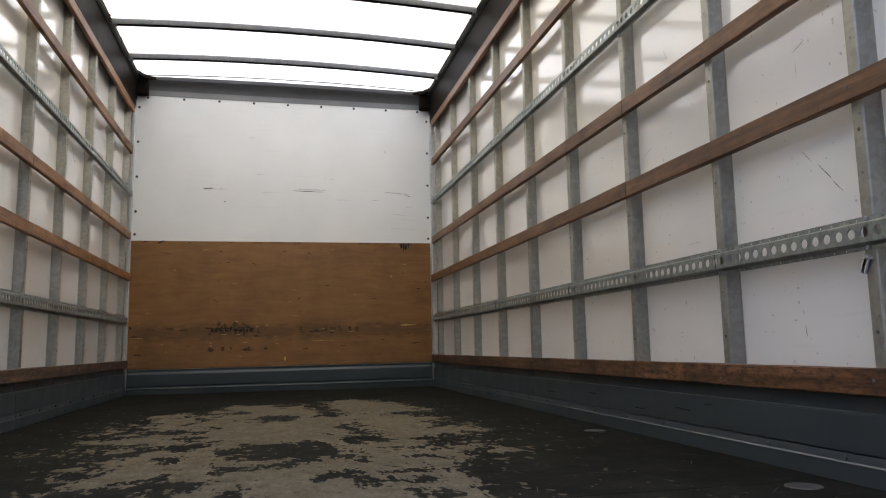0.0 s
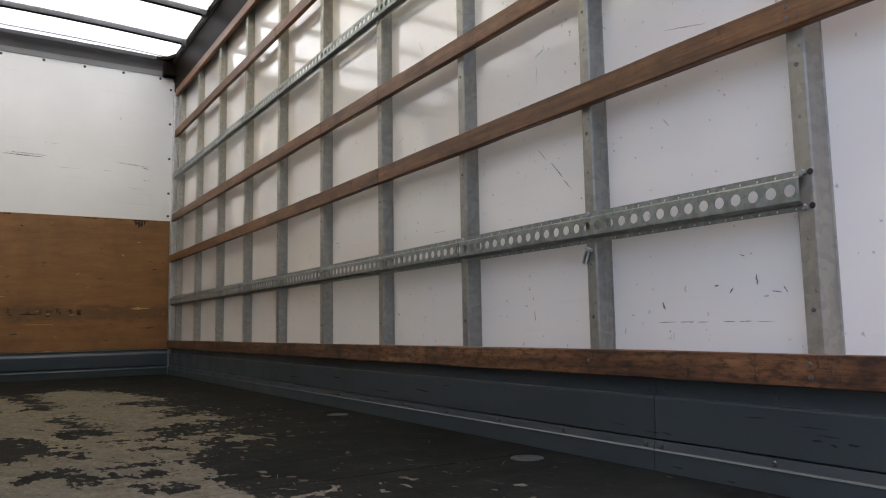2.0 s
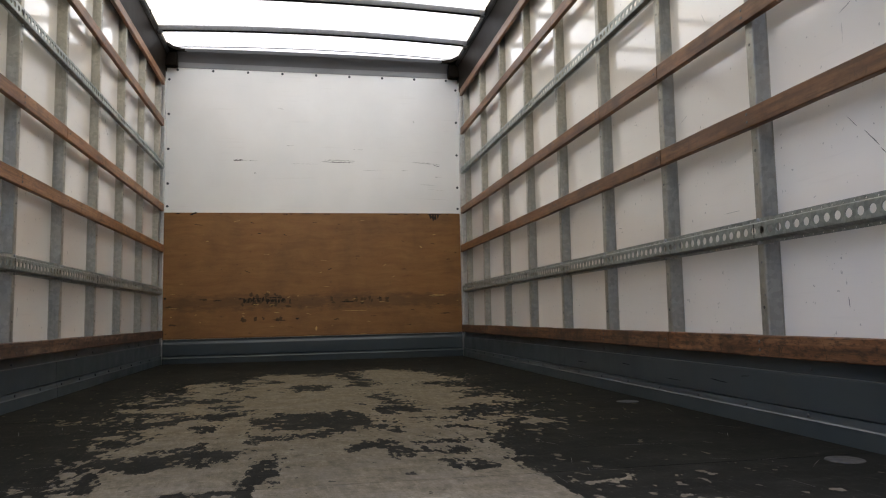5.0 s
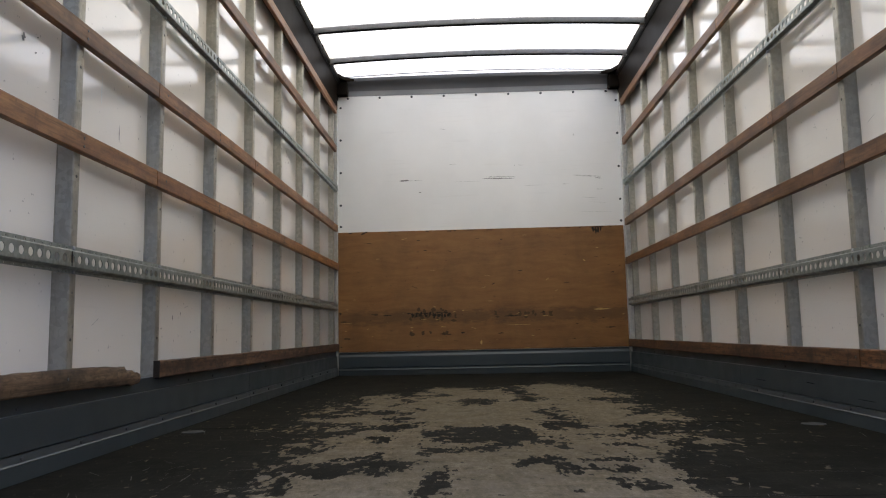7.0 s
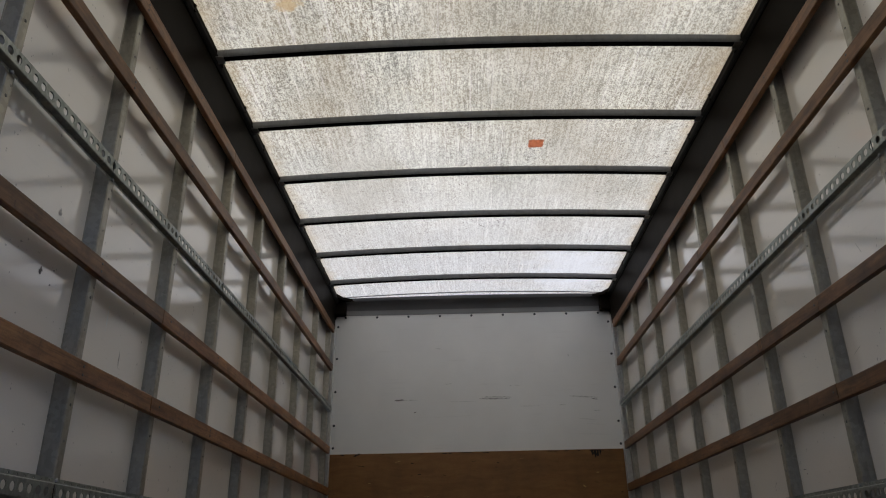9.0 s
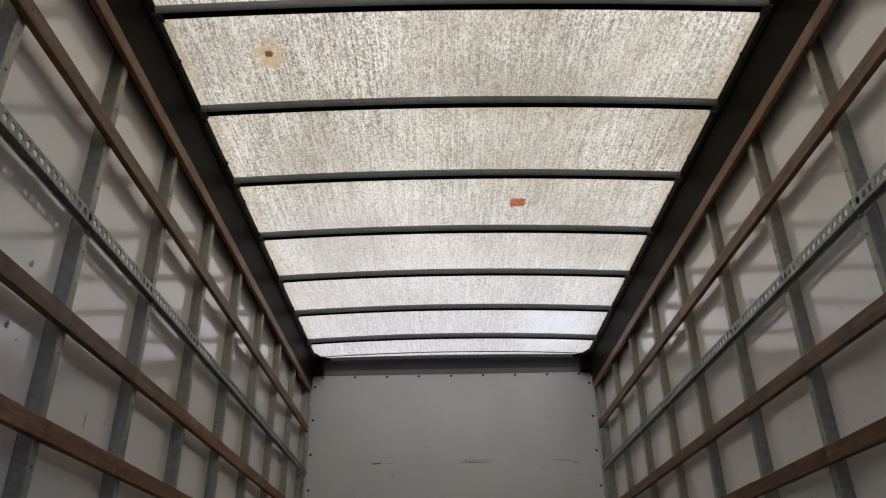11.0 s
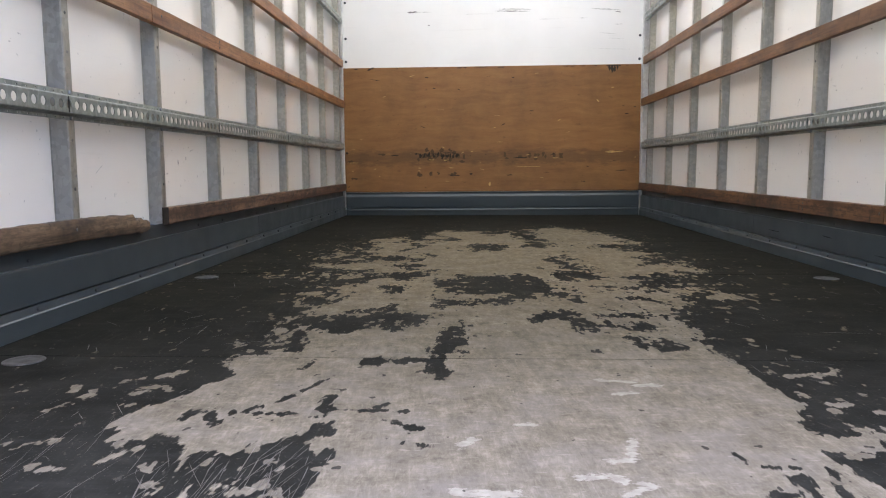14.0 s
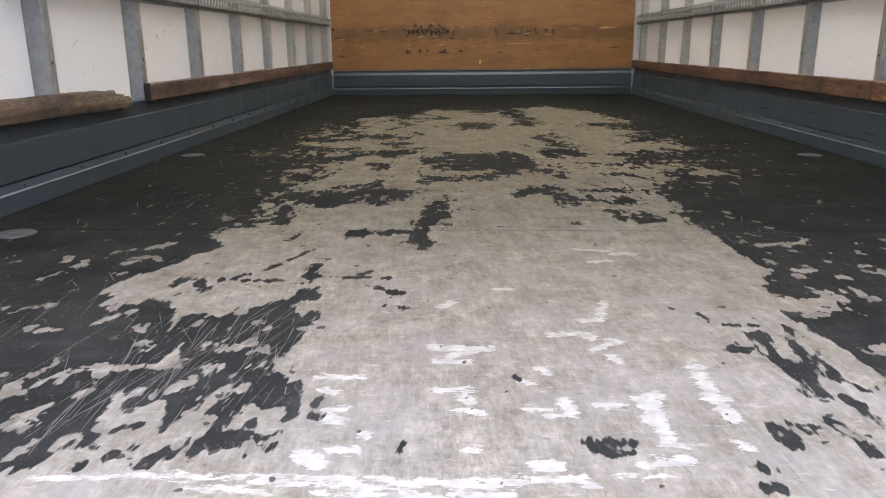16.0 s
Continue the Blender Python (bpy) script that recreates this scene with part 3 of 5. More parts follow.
def marks(items, place, seed, bm=None):
    """Ragged flat marks; items are (a, b, length, height, degrees) on the plane that place(a, b) gives."""
    rng = random.Random(seed)
    bm = bm or bmesh.new()
    for a, b, length, height, turn in items:
        n = max(5, int(length / 0.012))
        ct, st = math.cos(radians(turn)), math.sin(radians(turn))
        up, low = [], []
        for i in range(n + 1):
            u = (i / n - 0.5) * length
            env = math.sqrt(max(0.02, 1 - (2 * i / n - 1) ** 2))
            hi = height * 0.36 * env * rng.uniform(0.35, 1.25)
            lo = -height * 0.36 * env * rng.uniform(0.35, 1.25)
            up.append(bm.verts.new(place(a + u * ct - hi * st, b + u * st + hi * ct)))
            low.append(bm.verts.new(place(a + u * ct - lo * st, b + u * st + lo * ct)))
        for i in range(n):
            bm.faces.new((low[i], low[i + 1], up[i + 1], up[i]))
    return bm


def inward(s):
    return "-x" if s > 0 else "+x"


SIDE = {-1: "left", 1: "right"}

# ---- ground outside ----
ground = part("ground", box(-300, 300, -300, 300, -0.32, -0.12), ASPHALT)
tagged(ground, "plain grey asphalt yard under the truck body", "ground", kind="structure")

# ---- unseen plain wall added behind the truck body to block low sky light ----
sky_block_wall = part("wall_sky_block", box(-16, 16, -12.8, -12.4, -0.12, 4.6), SKY_BLOCK_GREY)
tagged(sky_block_wall, "plain grey wall, unseen, added behind the truck body to block low sky", "wall", kind="structure")

# ---- side walls ----
walls = {}
for s in (-1, 1):
    w = part("wall_" + SIDE[s], box(s * PANEL, s * (PANEL + 0.022), REAR, 0.03, -0.118, 2.34), PANEL_WHITE)
    tagged(w, "glossy white laminate side panel with scuffs", "wall", kind="structure")
    walls[s] = w

RIGHT_BLACK = [
    (-5.129, 0.405, 0.022, 0.008, 85), (-4.889, 0.360, 0.020, 0.008, 70), (-5.033, 0.398, 0.012, 0.005, 0), (-5.069, 0.386, 0.016, 0.006, -50),
    (-5.171, 0.379, 0.022, 0.003, 8), (-5.190, 0.383, 0.016, 0.004, 60), (-4.898, 0.323, 0.050, 0.0026, 0), (-4.948, 0.323, 0.035, 0.003, 0),
    (-4.993, 0.322, 0.030, 0.0024, 0), (-5.058, 0.322, 0.030, 0.003, 0), (-5.098, 0.322, 0.030, 0.0026, 0), (-5.143, 0.321, 0.040, 0.0018, 0),
    (-4.430, 0.348, 0.030, 0.005, 85), (-4.482, 0.797, 0.050, 0.003, 47), (-4.542, 0.742, 0.070, 0.005, 47), (-4.582, 0.696, 0.050, 0.003, 47),
    (-5.098, 0.457, 0.012, 0.004, 20), (-5.430, 0.327, 0.020, 0.008, 60), (-3.094, 0.696, 0.030, 0.004, 10), (-1.769, 0.716, 0.100, 0.006, 2)]
RIGHT_FAINT = [
    (-4.485, 1.092, 0.050, 0.006, -20), (-4.981, 0.986, 0.120, 0.004, 12), (-4.921, 0.780, 0.030, 0.004, 50), (-3.991, 0.937, 0.030, 0.004, 60),
    (-3.671, 1.022, 0.060, 0.004, -20), (-4.469, 1.031, 0.060, 0.002, 90), (-3.937, 0.645, 0.090, 0.003, 0), (-4.080, 1.254, 0.060, 0.004, 30),
    (-3.830, 1.334, 0.050, 0.004, 60), (-3.287, 1.100, 0.040, 0.004, 20), (-4.913, 0.292, 0.020, 0.002, 90)]
LEFT_BLACK = [
    (-4.306, 1.128, 0.026, 0.026, 80), (-4.243, 1.150, 0.010, 0.006, 20), (-4.250, 1.105, 0.012, 0.007, 30), (-4.386, 0.754, 0.028, 0.024, 75), (-3.304, 0.416, 0.020, 0.012, 90), (-3.228, 0.433, 0.016, 0.010, 80),
    (-2.808, 0.379, 0.045, 0.006, 80), (-3.802, 0.314, 0.014, 0.006, 90), (-1.575, 1.500, 0.034, 0.014, 70), (-1.553, 1.462, 0.040, 0.014, 120),
    (-1.520, 1.440, 0.030, 0.014, 20), (-3.640, 1.420, 0.016, 0.008, 110)]
LEFT_FAINT = [
    (-4.088, 0.491, 0.060, 0.004, 60), (-3.168, 0.463, 0.050, 0.006, 10), (-3.889, 0.392, 0.050, 0.005, 30), (-4.042, 1.409, 0.020, 0.050, 0),
    (-4.270, 1.319, 0.020, 0.040, 0), (-3.774, 1.011, 0.008, 0.100, 0)]
for s, dark_items, faint_items in ((1, RIGHT_BLACK, RIGHT_FAINT), (-1, LEFT_BLACK, LEFT_FAINT)):
    tagged(part("scuff_marks", marks(dark_items, lambda a, b: (s * (PANEL - 0.0012), a, b), 3), SCUFF, walls[s], "black rubbed scuffs"), kind="stuff")
    tagged(part("faint_marks", marks(faint_items, lambda a, b: (s * (PANEL - 0.001), a, b), 4), FAINT, walls[s], "faint grey scratches"), kind="stuff")

blue = marks([(-3.897, 1.120, 0.100, 0.0045, 90), (-3.560, 1.155, 0.040, 0.004, 90)], lambda a, b: (-(PANEL - 0.0014), a, b), 12)
tagged(part("chalk_mark", blue, BLUE_CHALK, walls[-1], "pale blue chalk strokes"), kind="stuff")


# ---- uprights ----
def upright(s):
    root = new("upright_post")
    d = PANEL - CROWN
    # hat section: two feet on the panel, two webs and a crown
    outline = [(-0.0015, -0.0135), (-0.0025, -0.0105), (-d + 0.003, 0.0003), (-d, 0.0035), (-d, 0.0335), (-d + 0.003, 0.0367), (-0.0025, 0.0450), (-0.0015, 0.048), (0.0, 0.048), (0.0, -0.0135)]
    body = part("channel", sweep(outline, steps(0.2055, 2.25, 0.3), lambda a, b, z: (s * a, -s * b, z)), GALV, root)
    for z in (0.34, 0.47, 0.70, 0.80, 1.02, 1.12, 1.34, 1.45, 1.68, 1.80, 2.0, 2.1):
        stud("rivet", SMALL_HOLE if z in (0.47, 0.70, 1.02, 1.34, 1.80) else SCREW, (s * -d, -s * 0.0185, z), inward(s), body)
        if z in (0.34, 0.80, 1.12, 1.45):
            stud("rivet", SMALL_HOLE, (s * -d, -s * 0.027, z + 0.035), inward(s), body)
    root.matrix_basis = pose(s * PANEL, POSTS[0] + 0.005 * (s < 0), 0)
    tagged(root, "galvanised steel hat-section upright riveted to the white side panel", "upright", "side wall uprights")
    for y in POSTS[1:]:
        copy_thing(root, pose(s * PANEL, y + 0.005 * (s < 0), 0))


for s in (-1, 1):
    upright(s)


# ---- timber rails ----
def plank(s, y0, y1, z0, z1, material, parent, seed, thick=0.022):
    rng = random.Random(seed)
    c = 0.0025
    outline = [(0, z0), (thick - c, z0), (thick, z0 + c), (thick, z1 - c), (thick - c, z1), (0, z1)]
    jitter = {}

    def place(a, b, y):
        k = (round(y, 3), round(b, 3))
        if k not in jitter:
            jitter[k] = rng.uniform(-0.0012, 0.0012)
        return (s * (CROWN - a), y, b + jitter[k])
    return part("plank", sweep(outline, steps(y0, y1, 0.14), place), material, parent)


def timber_rail(s, z0, z1, ends, material, label, name="timber_rail"):
    root = new(name)
    root.matrix_basis = pose(0, 0, 0)
    planks = []
    for i, (a, b) in enumerate(zip(ends, ends[1:])):
        wood = material[i] if isinstance(material, tuple) else material
        planks.append(plank(s, a - 0.0022 * (i > 0), b + 0.0022, z0, z1, wood, root, int(z0 * 1000) + 7 * i + s))
    zm = (z0 + z1) / 2
    for k, y in enumerate(POSTS):
        if y < ends[0] and y > ends[-1]:
            for dz in ((0.012, -0.012) if k % 2 else (0.004,)):
                stud("screw", SCREW, (s * (CROWN - 0.022), y - s * 0.018, zm + dz), inward(s), planks[sum(y < e for e in ends[1:-1])])
    tagged(root, label, "wall rail", "timber rails along the side walls")
    return root


WOOD_LABEL = "brown stained timber rail screwed across the steel uprights"
for s in (-1, 1):
    cut = -3.604 if s > 0 else -3.615
    timber_rail(s, 0.867, 0.925, [-0.05, cut, REAR + 0.1], RAIL_WOOD, WOOD_LABEL)
    timber_rail(s, 1.185, 1.242, [-0.10, -3.055 if s > 0 else -2.45, cut, REAR + 0.1], RAIL_WOOD, WOOD_LABEL)
    timber_rail(s, 1.851, 1.908, [-0.14, -2.46, REAR + 0.1], RAIL_WOOD, WOOD_LABEL)
    timber_rail(s, 2.183, 2.240, [-0.14, -3.05, REAR + 0.1], RAIL_WOOD, WOOD_LABEL)
timber_rail(1, 0.2005, 0.2615, [-0.04, -3.603, REAR + 0.05], (AGED_LOW_WOOD, RED_LOW_WOOD), "scuffed reddish timber rubbing rail above the grey kick plate", "rubbing_rail")
left_rubbing_rail = timber_rail(-1, 0.2035, 0.2615, [-0.04, -3.557], LOW_WOOD, "dark scuffed timber rubbing rail with a cut end", "rubbing_rail")


def broken_rail():
    rng = random.Random(11)
    ys = steps(-3.705, REAR + 0.05, 0.018)
    bm = bmesh.new()
    rings = []
    for y in ys:
        d = -3.705 - y
        tip = max(0.0, 1 - d / 0.42)
        top = 0.262 - 0.012 * tip ** 1.2 + rng.uniform(-0.004, 0.002) * (0.35 + tip)
        low = 0.203 - 0.012 * tip + rng.uniform(-0.0025, 0.0025) * (0.5 + tip)
        top -= 0.013 if d < 0.105 else 0.0
        top -= 0.005 if d < 0.040 else 0.0
        if d < 0.012:
            top, low = top - 0.004, low + 0.005
        fat = 0.026 - 0.005 * tip
        n = rng.uniform(-0.0015, 0.0015) * (0.5 + tip)
        outline = [(0, low), (fat * 0.88, low + 0.001), (fat, low + 0.005), (fat + n, (low + top) / 2), (fat, top - 0.006), (fat * 0.85, top), (0, top)]
        rings.append([bm.verts.new((-(CROWN - a), y, b)) for a, b in outline])
    k = len(rings[0])
    for r0, r1 in zip(rings, rings[1:]):
        for i in range(k):
            bm.faces.new((r0[i], r0[(i + 1) % k], r1[(i + 1) % k], r1[i]))
    bm.faces.new(rings[0])
    bm.faces.new(rings[-1])
    root = new("broken_rubbing_rail")
    raw_plank = smooth(part("plank", bm, RAW_WOOD, root), 50)
    for y in (-4.15, -4.72, -5.28):
        stud("screw", SCREW, (-(CROWN - 0.0265), y, 0.235), "+x", raw_plank)
    tagged(root, "pale weathered timber rubbing rail with a splintered broken end", "wall rail", "timber rails along the side walls")


broken_rail()
cut_end = part("cut_end", box(-(CROWN - 0.0005), -(CROWN - 0.0225), -3.560, -3.5575, 0.204, 0.261), STAIN, left_rubbing_rail, "blackened sawn end")


# ---- perforated lashing rails ----
def holed_strip(bm, place, y0, y1, pitch, z0, z1, radius, seg, thick):
    """A strip of sheet with a row of round holes; place(depth, y, z)."""
    n = int((y0 - y1) / pitch)
    for c in range(n):
        yc = y0 - (c + 0.5) * pitch
        zc = (z0 + z1) / 2
        hw, hh = pitch / 2, (z1 - z0) / 2
        inner, rim, back = [], [], []
        for i in range(seg):
            ang = 2 * math.pi * i / seg
            u, w = math.cos(ang), math.sin(ang)
            k = min(hw / abs(u) if abs(u) > 1e-6 else 9, hh / abs(w) if abs(w) > 1e-6 else 9)
            if i % (seg // 4) == seg // 8:
                ou, ow = math.copysign(hw, u), math.copysign(hh, w)
            else:
                ou, ow = u * k, w * k
            inner.append(bm.verts.new(place(0, yc + radius * u, zc + radius * w)))
            rim.append(bm.verts.new(place(0, yc + ou, zc + ow)))
            back.append(bm.verts.new(place(thick, yc + radius * u, zc + radius * w)))
        for i in range(seg):
            j = (i + 1) % seg
            bm.faces.new((rim[i], rim[j], inner[j], inner[i]))
            bm.faces.new((inner[i], inner[j], back[j], back[i]))
    return y0 - n * pitch


def lashing_rail(s, z0, y0=-0.10, y1=-5.2685):
    root = new("lashing_rail")
    proud = 0.020
    pitch = 0.03828
    zb, zt = z0 + 0.017, z0 + 0.060
    bm = bmesh.new()
    end = holed_strip(bm, lambda d, y, z: (s * (CROWN - proud + d), y, z), y0, y1, pitch, zb, zt, 0.0118, 16, 0.0025)
    # folded returns between web and flanges, with rounded bends
    for z, dz in ((zb, -1), (zt, 1)):
        fall = 0.0075 if dz < 0 else 0.003
        pts = [(proud, 0.0), (proud - 0.002, 0.0022 * dz), (proud - 0.005, 0.0032 * dz), (0.002, fall * dz)]
        rows = [[bm.verts.new((s * (CROWN - a), y, z + b)) for a, b in pts] for y in steps(y0, end, 0.4)]
        for r0, r1 in zip(rows, rows[1:]):
            for i in range(3):
                bm.faces.new((r0[i], r0[i + 1], r1[i + 1], r1[i]))
    bmesh.ops.remove_doubles(bm, verts=bm.verts, dist=0.0001)
    part("web", bm, RAIL_GALV, root)
    for name, a, b in (("lower_flange", z0, zb - 0.0075), ("upper_flange", zt + 0.003, z0 + 0.077)):
        fb = bmesh.new()
        holed_strip(fb, lambda d, y, z: (s * (CROWN - 0.0025 + d), y, z), y0, y1, pitch, a, b, 0.0028, 8, 0.002)
        bmesh.ops.remove_doubles(fb, verts=fb.verts, dist=0.0001)
        part(name, fb, RAIL_GALV, root)
    for y in POSTS:
        for z in (z0 + 0.006, z0 + 0.071):
            stud("bolt", BOLT_HEAD, (s * (CROWN - 0.0025), y - s * 0.018, z), inward(s), root)
    for k, y in enumerate(POSTS[2:], 2):
        if k % 2 and k < 9:
            bm2 = box(s * (CROWN - proud - 0.0012), s * (CROWN - proud + 0.001), y - 0.0195, y - 0.0178, zb + 0.001, zt - 0.001)
            part("joint", bm2, BLACK, root)
    tagged(root, "zinc-plated lashing rail with a row of round holes", "lashing rail", "lashing rails along the side walls")


for s in (-1, 1):
    lashing_rail(s, 0.522)
    lashing_rail(s, 1.509)
for s in (-1, 1):
    for z in (0.522 + 0.008, 0.522 + 0.071):
        stud("bolt_hole", DARK_HOLE, (s * (PANEL - 0.043), -5.280 if s > 0 else -5.243, z), inward(s), walls[s])


# ---- side kick plates ----
def kick_plate(s, y0, y1):
    root = new("kick_plate")
    out = [(1.191, 0.001), (1.1915, 0.0420), (1.1905, 0.0440), (1.1935, 0.0480), (1.1965, 0.0660), (1.212, 0.0663), (1.212, 0.0700), (1.1985, 0.0703),
           (1.1995, 0.156), (1.2005, 0.160), (1.209, 0.1615), (1.211, 0.2055), (PANEL - 0.001, 0.2055), (PANEL - 0.001, 0.001)]
    plate = part("plate", sweep(out, [y0 - 0.001, y1 + 0.001], lambda a, b, y: (s * a, y, b)), GREY_PAINT, root)
    ys = [-4.910, -5.178, -5.450] if y0 < -4.5 else [-4.864 + 0.2735 * k for k in range(17)]
    for y in ys:
        if y1 < y < y0:
            stud("bolt", KICK_BOLT, (s * 1.1945, y, 0.0565), inward(s), plate)
            if round(y * 1000) % 2 or y < -4.8:
                stud("bolt", KICK_BOLT, (s * 1.2105, y - 0.003, 0.175), inward(s), plate)
    tagged(root, "folded grey painted steel kick plate along the floor", "kick plate", "side kick plates")


KICK_SCUFFS = [
    (-5.262, 0.107, 0.020, 0.006, 0), (-5.292, 0.102, 0.014, 0.006, 10), (-5.327, 0.107, 0.022, 0.006, 0), (-5.282, 0.117, 0.050, 0.003, 2),
    (-5.252, 0.129, 0.060, 0.003, 0), (-4.883, 0.082, 0.050, 0.004, 0), (-4.923, 0.083, 0.030, 0.005, 5), (-4.783, 0.090, 0.040, 0.003, 0),
    (-5.142, 0.137, 0.050, 0.003, -3), (-4.953, 0.017, 0.030, 0.004, 0), (-5.083, 0.008605, 0.020, 0.004, 0), (-3.890, 0.112, 0.100, 0.006, 3),
    (-4.038, 0.137, 0.050, 0.004, -5), (-3.594, 0.093, 0.120, 0.005, 0), (-3.200, 0.123, 0.080, 0.006, 2), (-2.709, 0.104, 0.120, 0.005, 0)]
for s in (-1, 1):
    kick_plate(s, -0.04, -2.46)
    kick_plate(s, -2.46, -4.889)
    kick_plate(s, -4.889, REAR)

tagged(part("kick_scuffs", marks(KICK_SCUFFS, lambda a, b: (1.1898 if b < 0.05 else 1.1975, a, b), 15), GRIME, walls[1], "black rub marks low on the wall"), kind="stuff")

# ---- front bulkhead ----
wall_front = part("wall_front", box(-PANEL, PANEL, 0.0, 0.03, -0.118, 2.56), BULK_WHITE)
tagged(wall_front, "white painted front bulkhead with rubbed streaks", "wall", kind="structure")
for k in range(9):
    stud("rivet", RIVET, (-1.112 + 0.2757 * k, 0.0, 2.355), "-y", wall_front)
for s in (-1, 1):
    for z in (2.273, 1.988, 1.703, 1.4225, 1.24):
        stud("rivet", RIVET, (s * 1.175, 0.0, z), "-y", wall_front)
front_black = [
    (-0.632, 1.623, 0.080, 0.018, 2), (0.162, 1.622, 0.270, 0.010, -1), (-0.501, 1.520, 0.018, 0.014, 0), (0.997, 1.607, 0.050, 0.010, -10),
    (0.303, 1.733, 0.012, 0.006, 0)]
front_faint = [
    (-0.562, 1.622, 0.170, 0.012, 0), (0.182, 1.636, 0.260, 0.020, -1), (-0.100, 1.603, 0.240, 0.005, 0), (0.906, 1.627, 0.240, 0.018, -4),
    (0.454, 1.557, 0.160, 0.005, 0), (0.725, 1.562, 0.060, 0.010, 0), (-0.300, 2.061, 0.060, 0.010, -10),
    (0.986, 1.400, 0.160, 0.004, -4), (0.956, 1.320, 0.300, 0.004, -2), (-0.220, 1.754, 0.060, 0.014, 0),
    (0.353, 1.733, 0.050, 0.010, 0), (1.007, 1.511, 0.060, 0.010, 0), (0.926, 1.441, 0.140, 0.006, -5), (0.807, 1.984, 0.012, 0.030, 0)]
tagged(part("scuff_marks", marks(front_black, lambda a, b: (a, -0.0012, b), 5), SCUFF, wall_front, "black rubbed streaks"), kind="stuff")
tagged(part("faint_marks", marks(front_faint, lambda a, b: (a, -0.001, b), 6), SOFT, wall_front, "faint grey streaks"), kind="stuff")

# the board and the plate below it hang a little low at one end
TILT = pose(1.19, 0, 0, 0, -0.25, 0) @ pose(-1.19, 0, 0)
lining = new("plywood_lining")
lining.matrix_basis = TILT
part("board", box(-1.194, 1.194, -0.012, -0.0005, 0.199, 1.199, 0.0015), PLY, lining)
ply_black = [
    (-0.494, 0.506, 0.130, 0.012, 0), (-0.333, 0.512, 0.120, 0.014, -2),
    (-0.785, 0.495, 0.070, 0.012, 0), (0.250, 0.471, 0.140, 0.012, 2), (0.501, 0.496, 0.050, 0.010, 20), (0.943, 1.174, 0.048, 0.034, 90),
    (0.963, 1.164, 0.070, 0.030, 90), (0.982, 1.170, 0.056, 0.036, 90), (1.003, 1.176, 0.044, 0.030, 90), (0.976, 1.190, 0.120, 0.016, 0), (-0.970, 1.190, 0.060, 0.022, 20), (-1.085, 1.193, 0.030, 0.016, 0),
    (-0.080, 1.193, 0.120, 0.010, 0), (-0.303, 0.332, 0.100, 0.012, -3), (-0.162, 0.341, 0.030, 0.018, 0), (0.451, 0.350, 0.050, 0.006, 0),
    (-0.554, 0.724, 0.050, 0.008, -20), (0.100, 0.738, 0.030, 0.012, 20), (-0.935, 1.102, 0.080, 0.006, -8), (-0.020, 1.120, 0.040, 0.006, 0),
    (-1.177, 0.519, 0.020, 0.030, 0), (0.703, 0.732, 0.050, 0.008, 0), (-0.604, 0.508, 0.040, 0.016, 0)]
ply_smear = [
    (-1.150, 0.450, 0.050, 0.030, 0), (-0.890, 0.505, 0.060, 0.030, 0), (-1.120, 0.310, 0.060, 0.030, 0), (0.150, 0.330, 0.050, 0.020, 0), (1.05, 0.360, 0.090, 0.020, 0)]
ply_pale = [
    (0.989, 0.511, 0.140, 0.022, 0), (0.965, 0.507, 0.080, 0.018, 0), (0.300, 0.396, 0.200, 0.007, 0), (0.522, 0.465, 0.050, 0.007, 0), (-0.363, 0.456, 0.050, 0.008, 10),
    (-0.484, 0.458, 0.050, 0.009, 0), (-0.323, 0.392, 0.050, 0.008, 0), (0.050, 0.808, 0.050, 0.006, 0), (-1.127, 0.439, 0.100, 0.006, 0),
    (-0.012, 0.258, 0.018, 0.050, 0), (0.361, 0.471, 0.030, 0.010, 0), (-0.403, 0.859, 0.050, 0.005, 0), (-1.056, 0.630, 0.030, 0.005, 0),
    (-0.633, 1.131, 0.050, 0.006, 15), (0.854, 0.917, 0.030, 0.012, -40), (0.069, 0.597, 0.060, 0.005, 0), (0.370, 0.204, 0.060, 0.010, 0),
    (-0.052, 0.202, 0.120, 0.008, 0), (-0.584, 0.392, 0.030, 0.008, 0)]
rng = random.Random(41)
# rubbed stain broken into short downward smears
for k in range(26):
    x = -0.575 + 0.0125 * k + rng.uniform(-0.006, 0.006)
    (ply_smear if k % 3 == 1 else ply_black).append((x, rng.gauss(0.493, 0.006), rng.uniform(0.014, 0.046), rng.uniform(0.022, 0.044), 90 + rng.gauss(0, 6)))
for k in range(22):
    ply_smear.append((rng.uniform(-0.60, -0.20), rng.choice((0.345, 0.352, 0.470, 0.515)) + rng.gauss(0, 0.012), rng.uniform(0.015, 0.045), rng.uniform(0.026, 0.060), 90 + rng.gauss(0, 14)))
for k in range(16):
    ply_smear.append((rng.uniform(0.10, 0.62), rng.choice((0.475, 0.500)) + rng.gauss(0, 0.012), rng.uniform(0.015, 0.045), rng.uniform(0.024, 0.050), 90 + rng.gauss(0, 20)))
for _ in range(44):
    low = rng.random() < 0.62
    spot = (rng.uniform(-1.17, 1.17), rng.uniform(0.23, 0.58) if low else rng.uniform(0.58, 1.16), rng.uniform(0.008, 0.040), rng.uniform(0.004, 0.011), rng.gauss(0, 14))
    (ply_black if rng.random() < 0.55 else ply_pale).append(spot)
for _ in range(14):
    ply_black.append((rng.uniform(-1.16, 1.16), 1.190, rng.uniform(0.015, 0.06), rng.uniform(0.008, 0.016), rng.gauss(0, 5)))
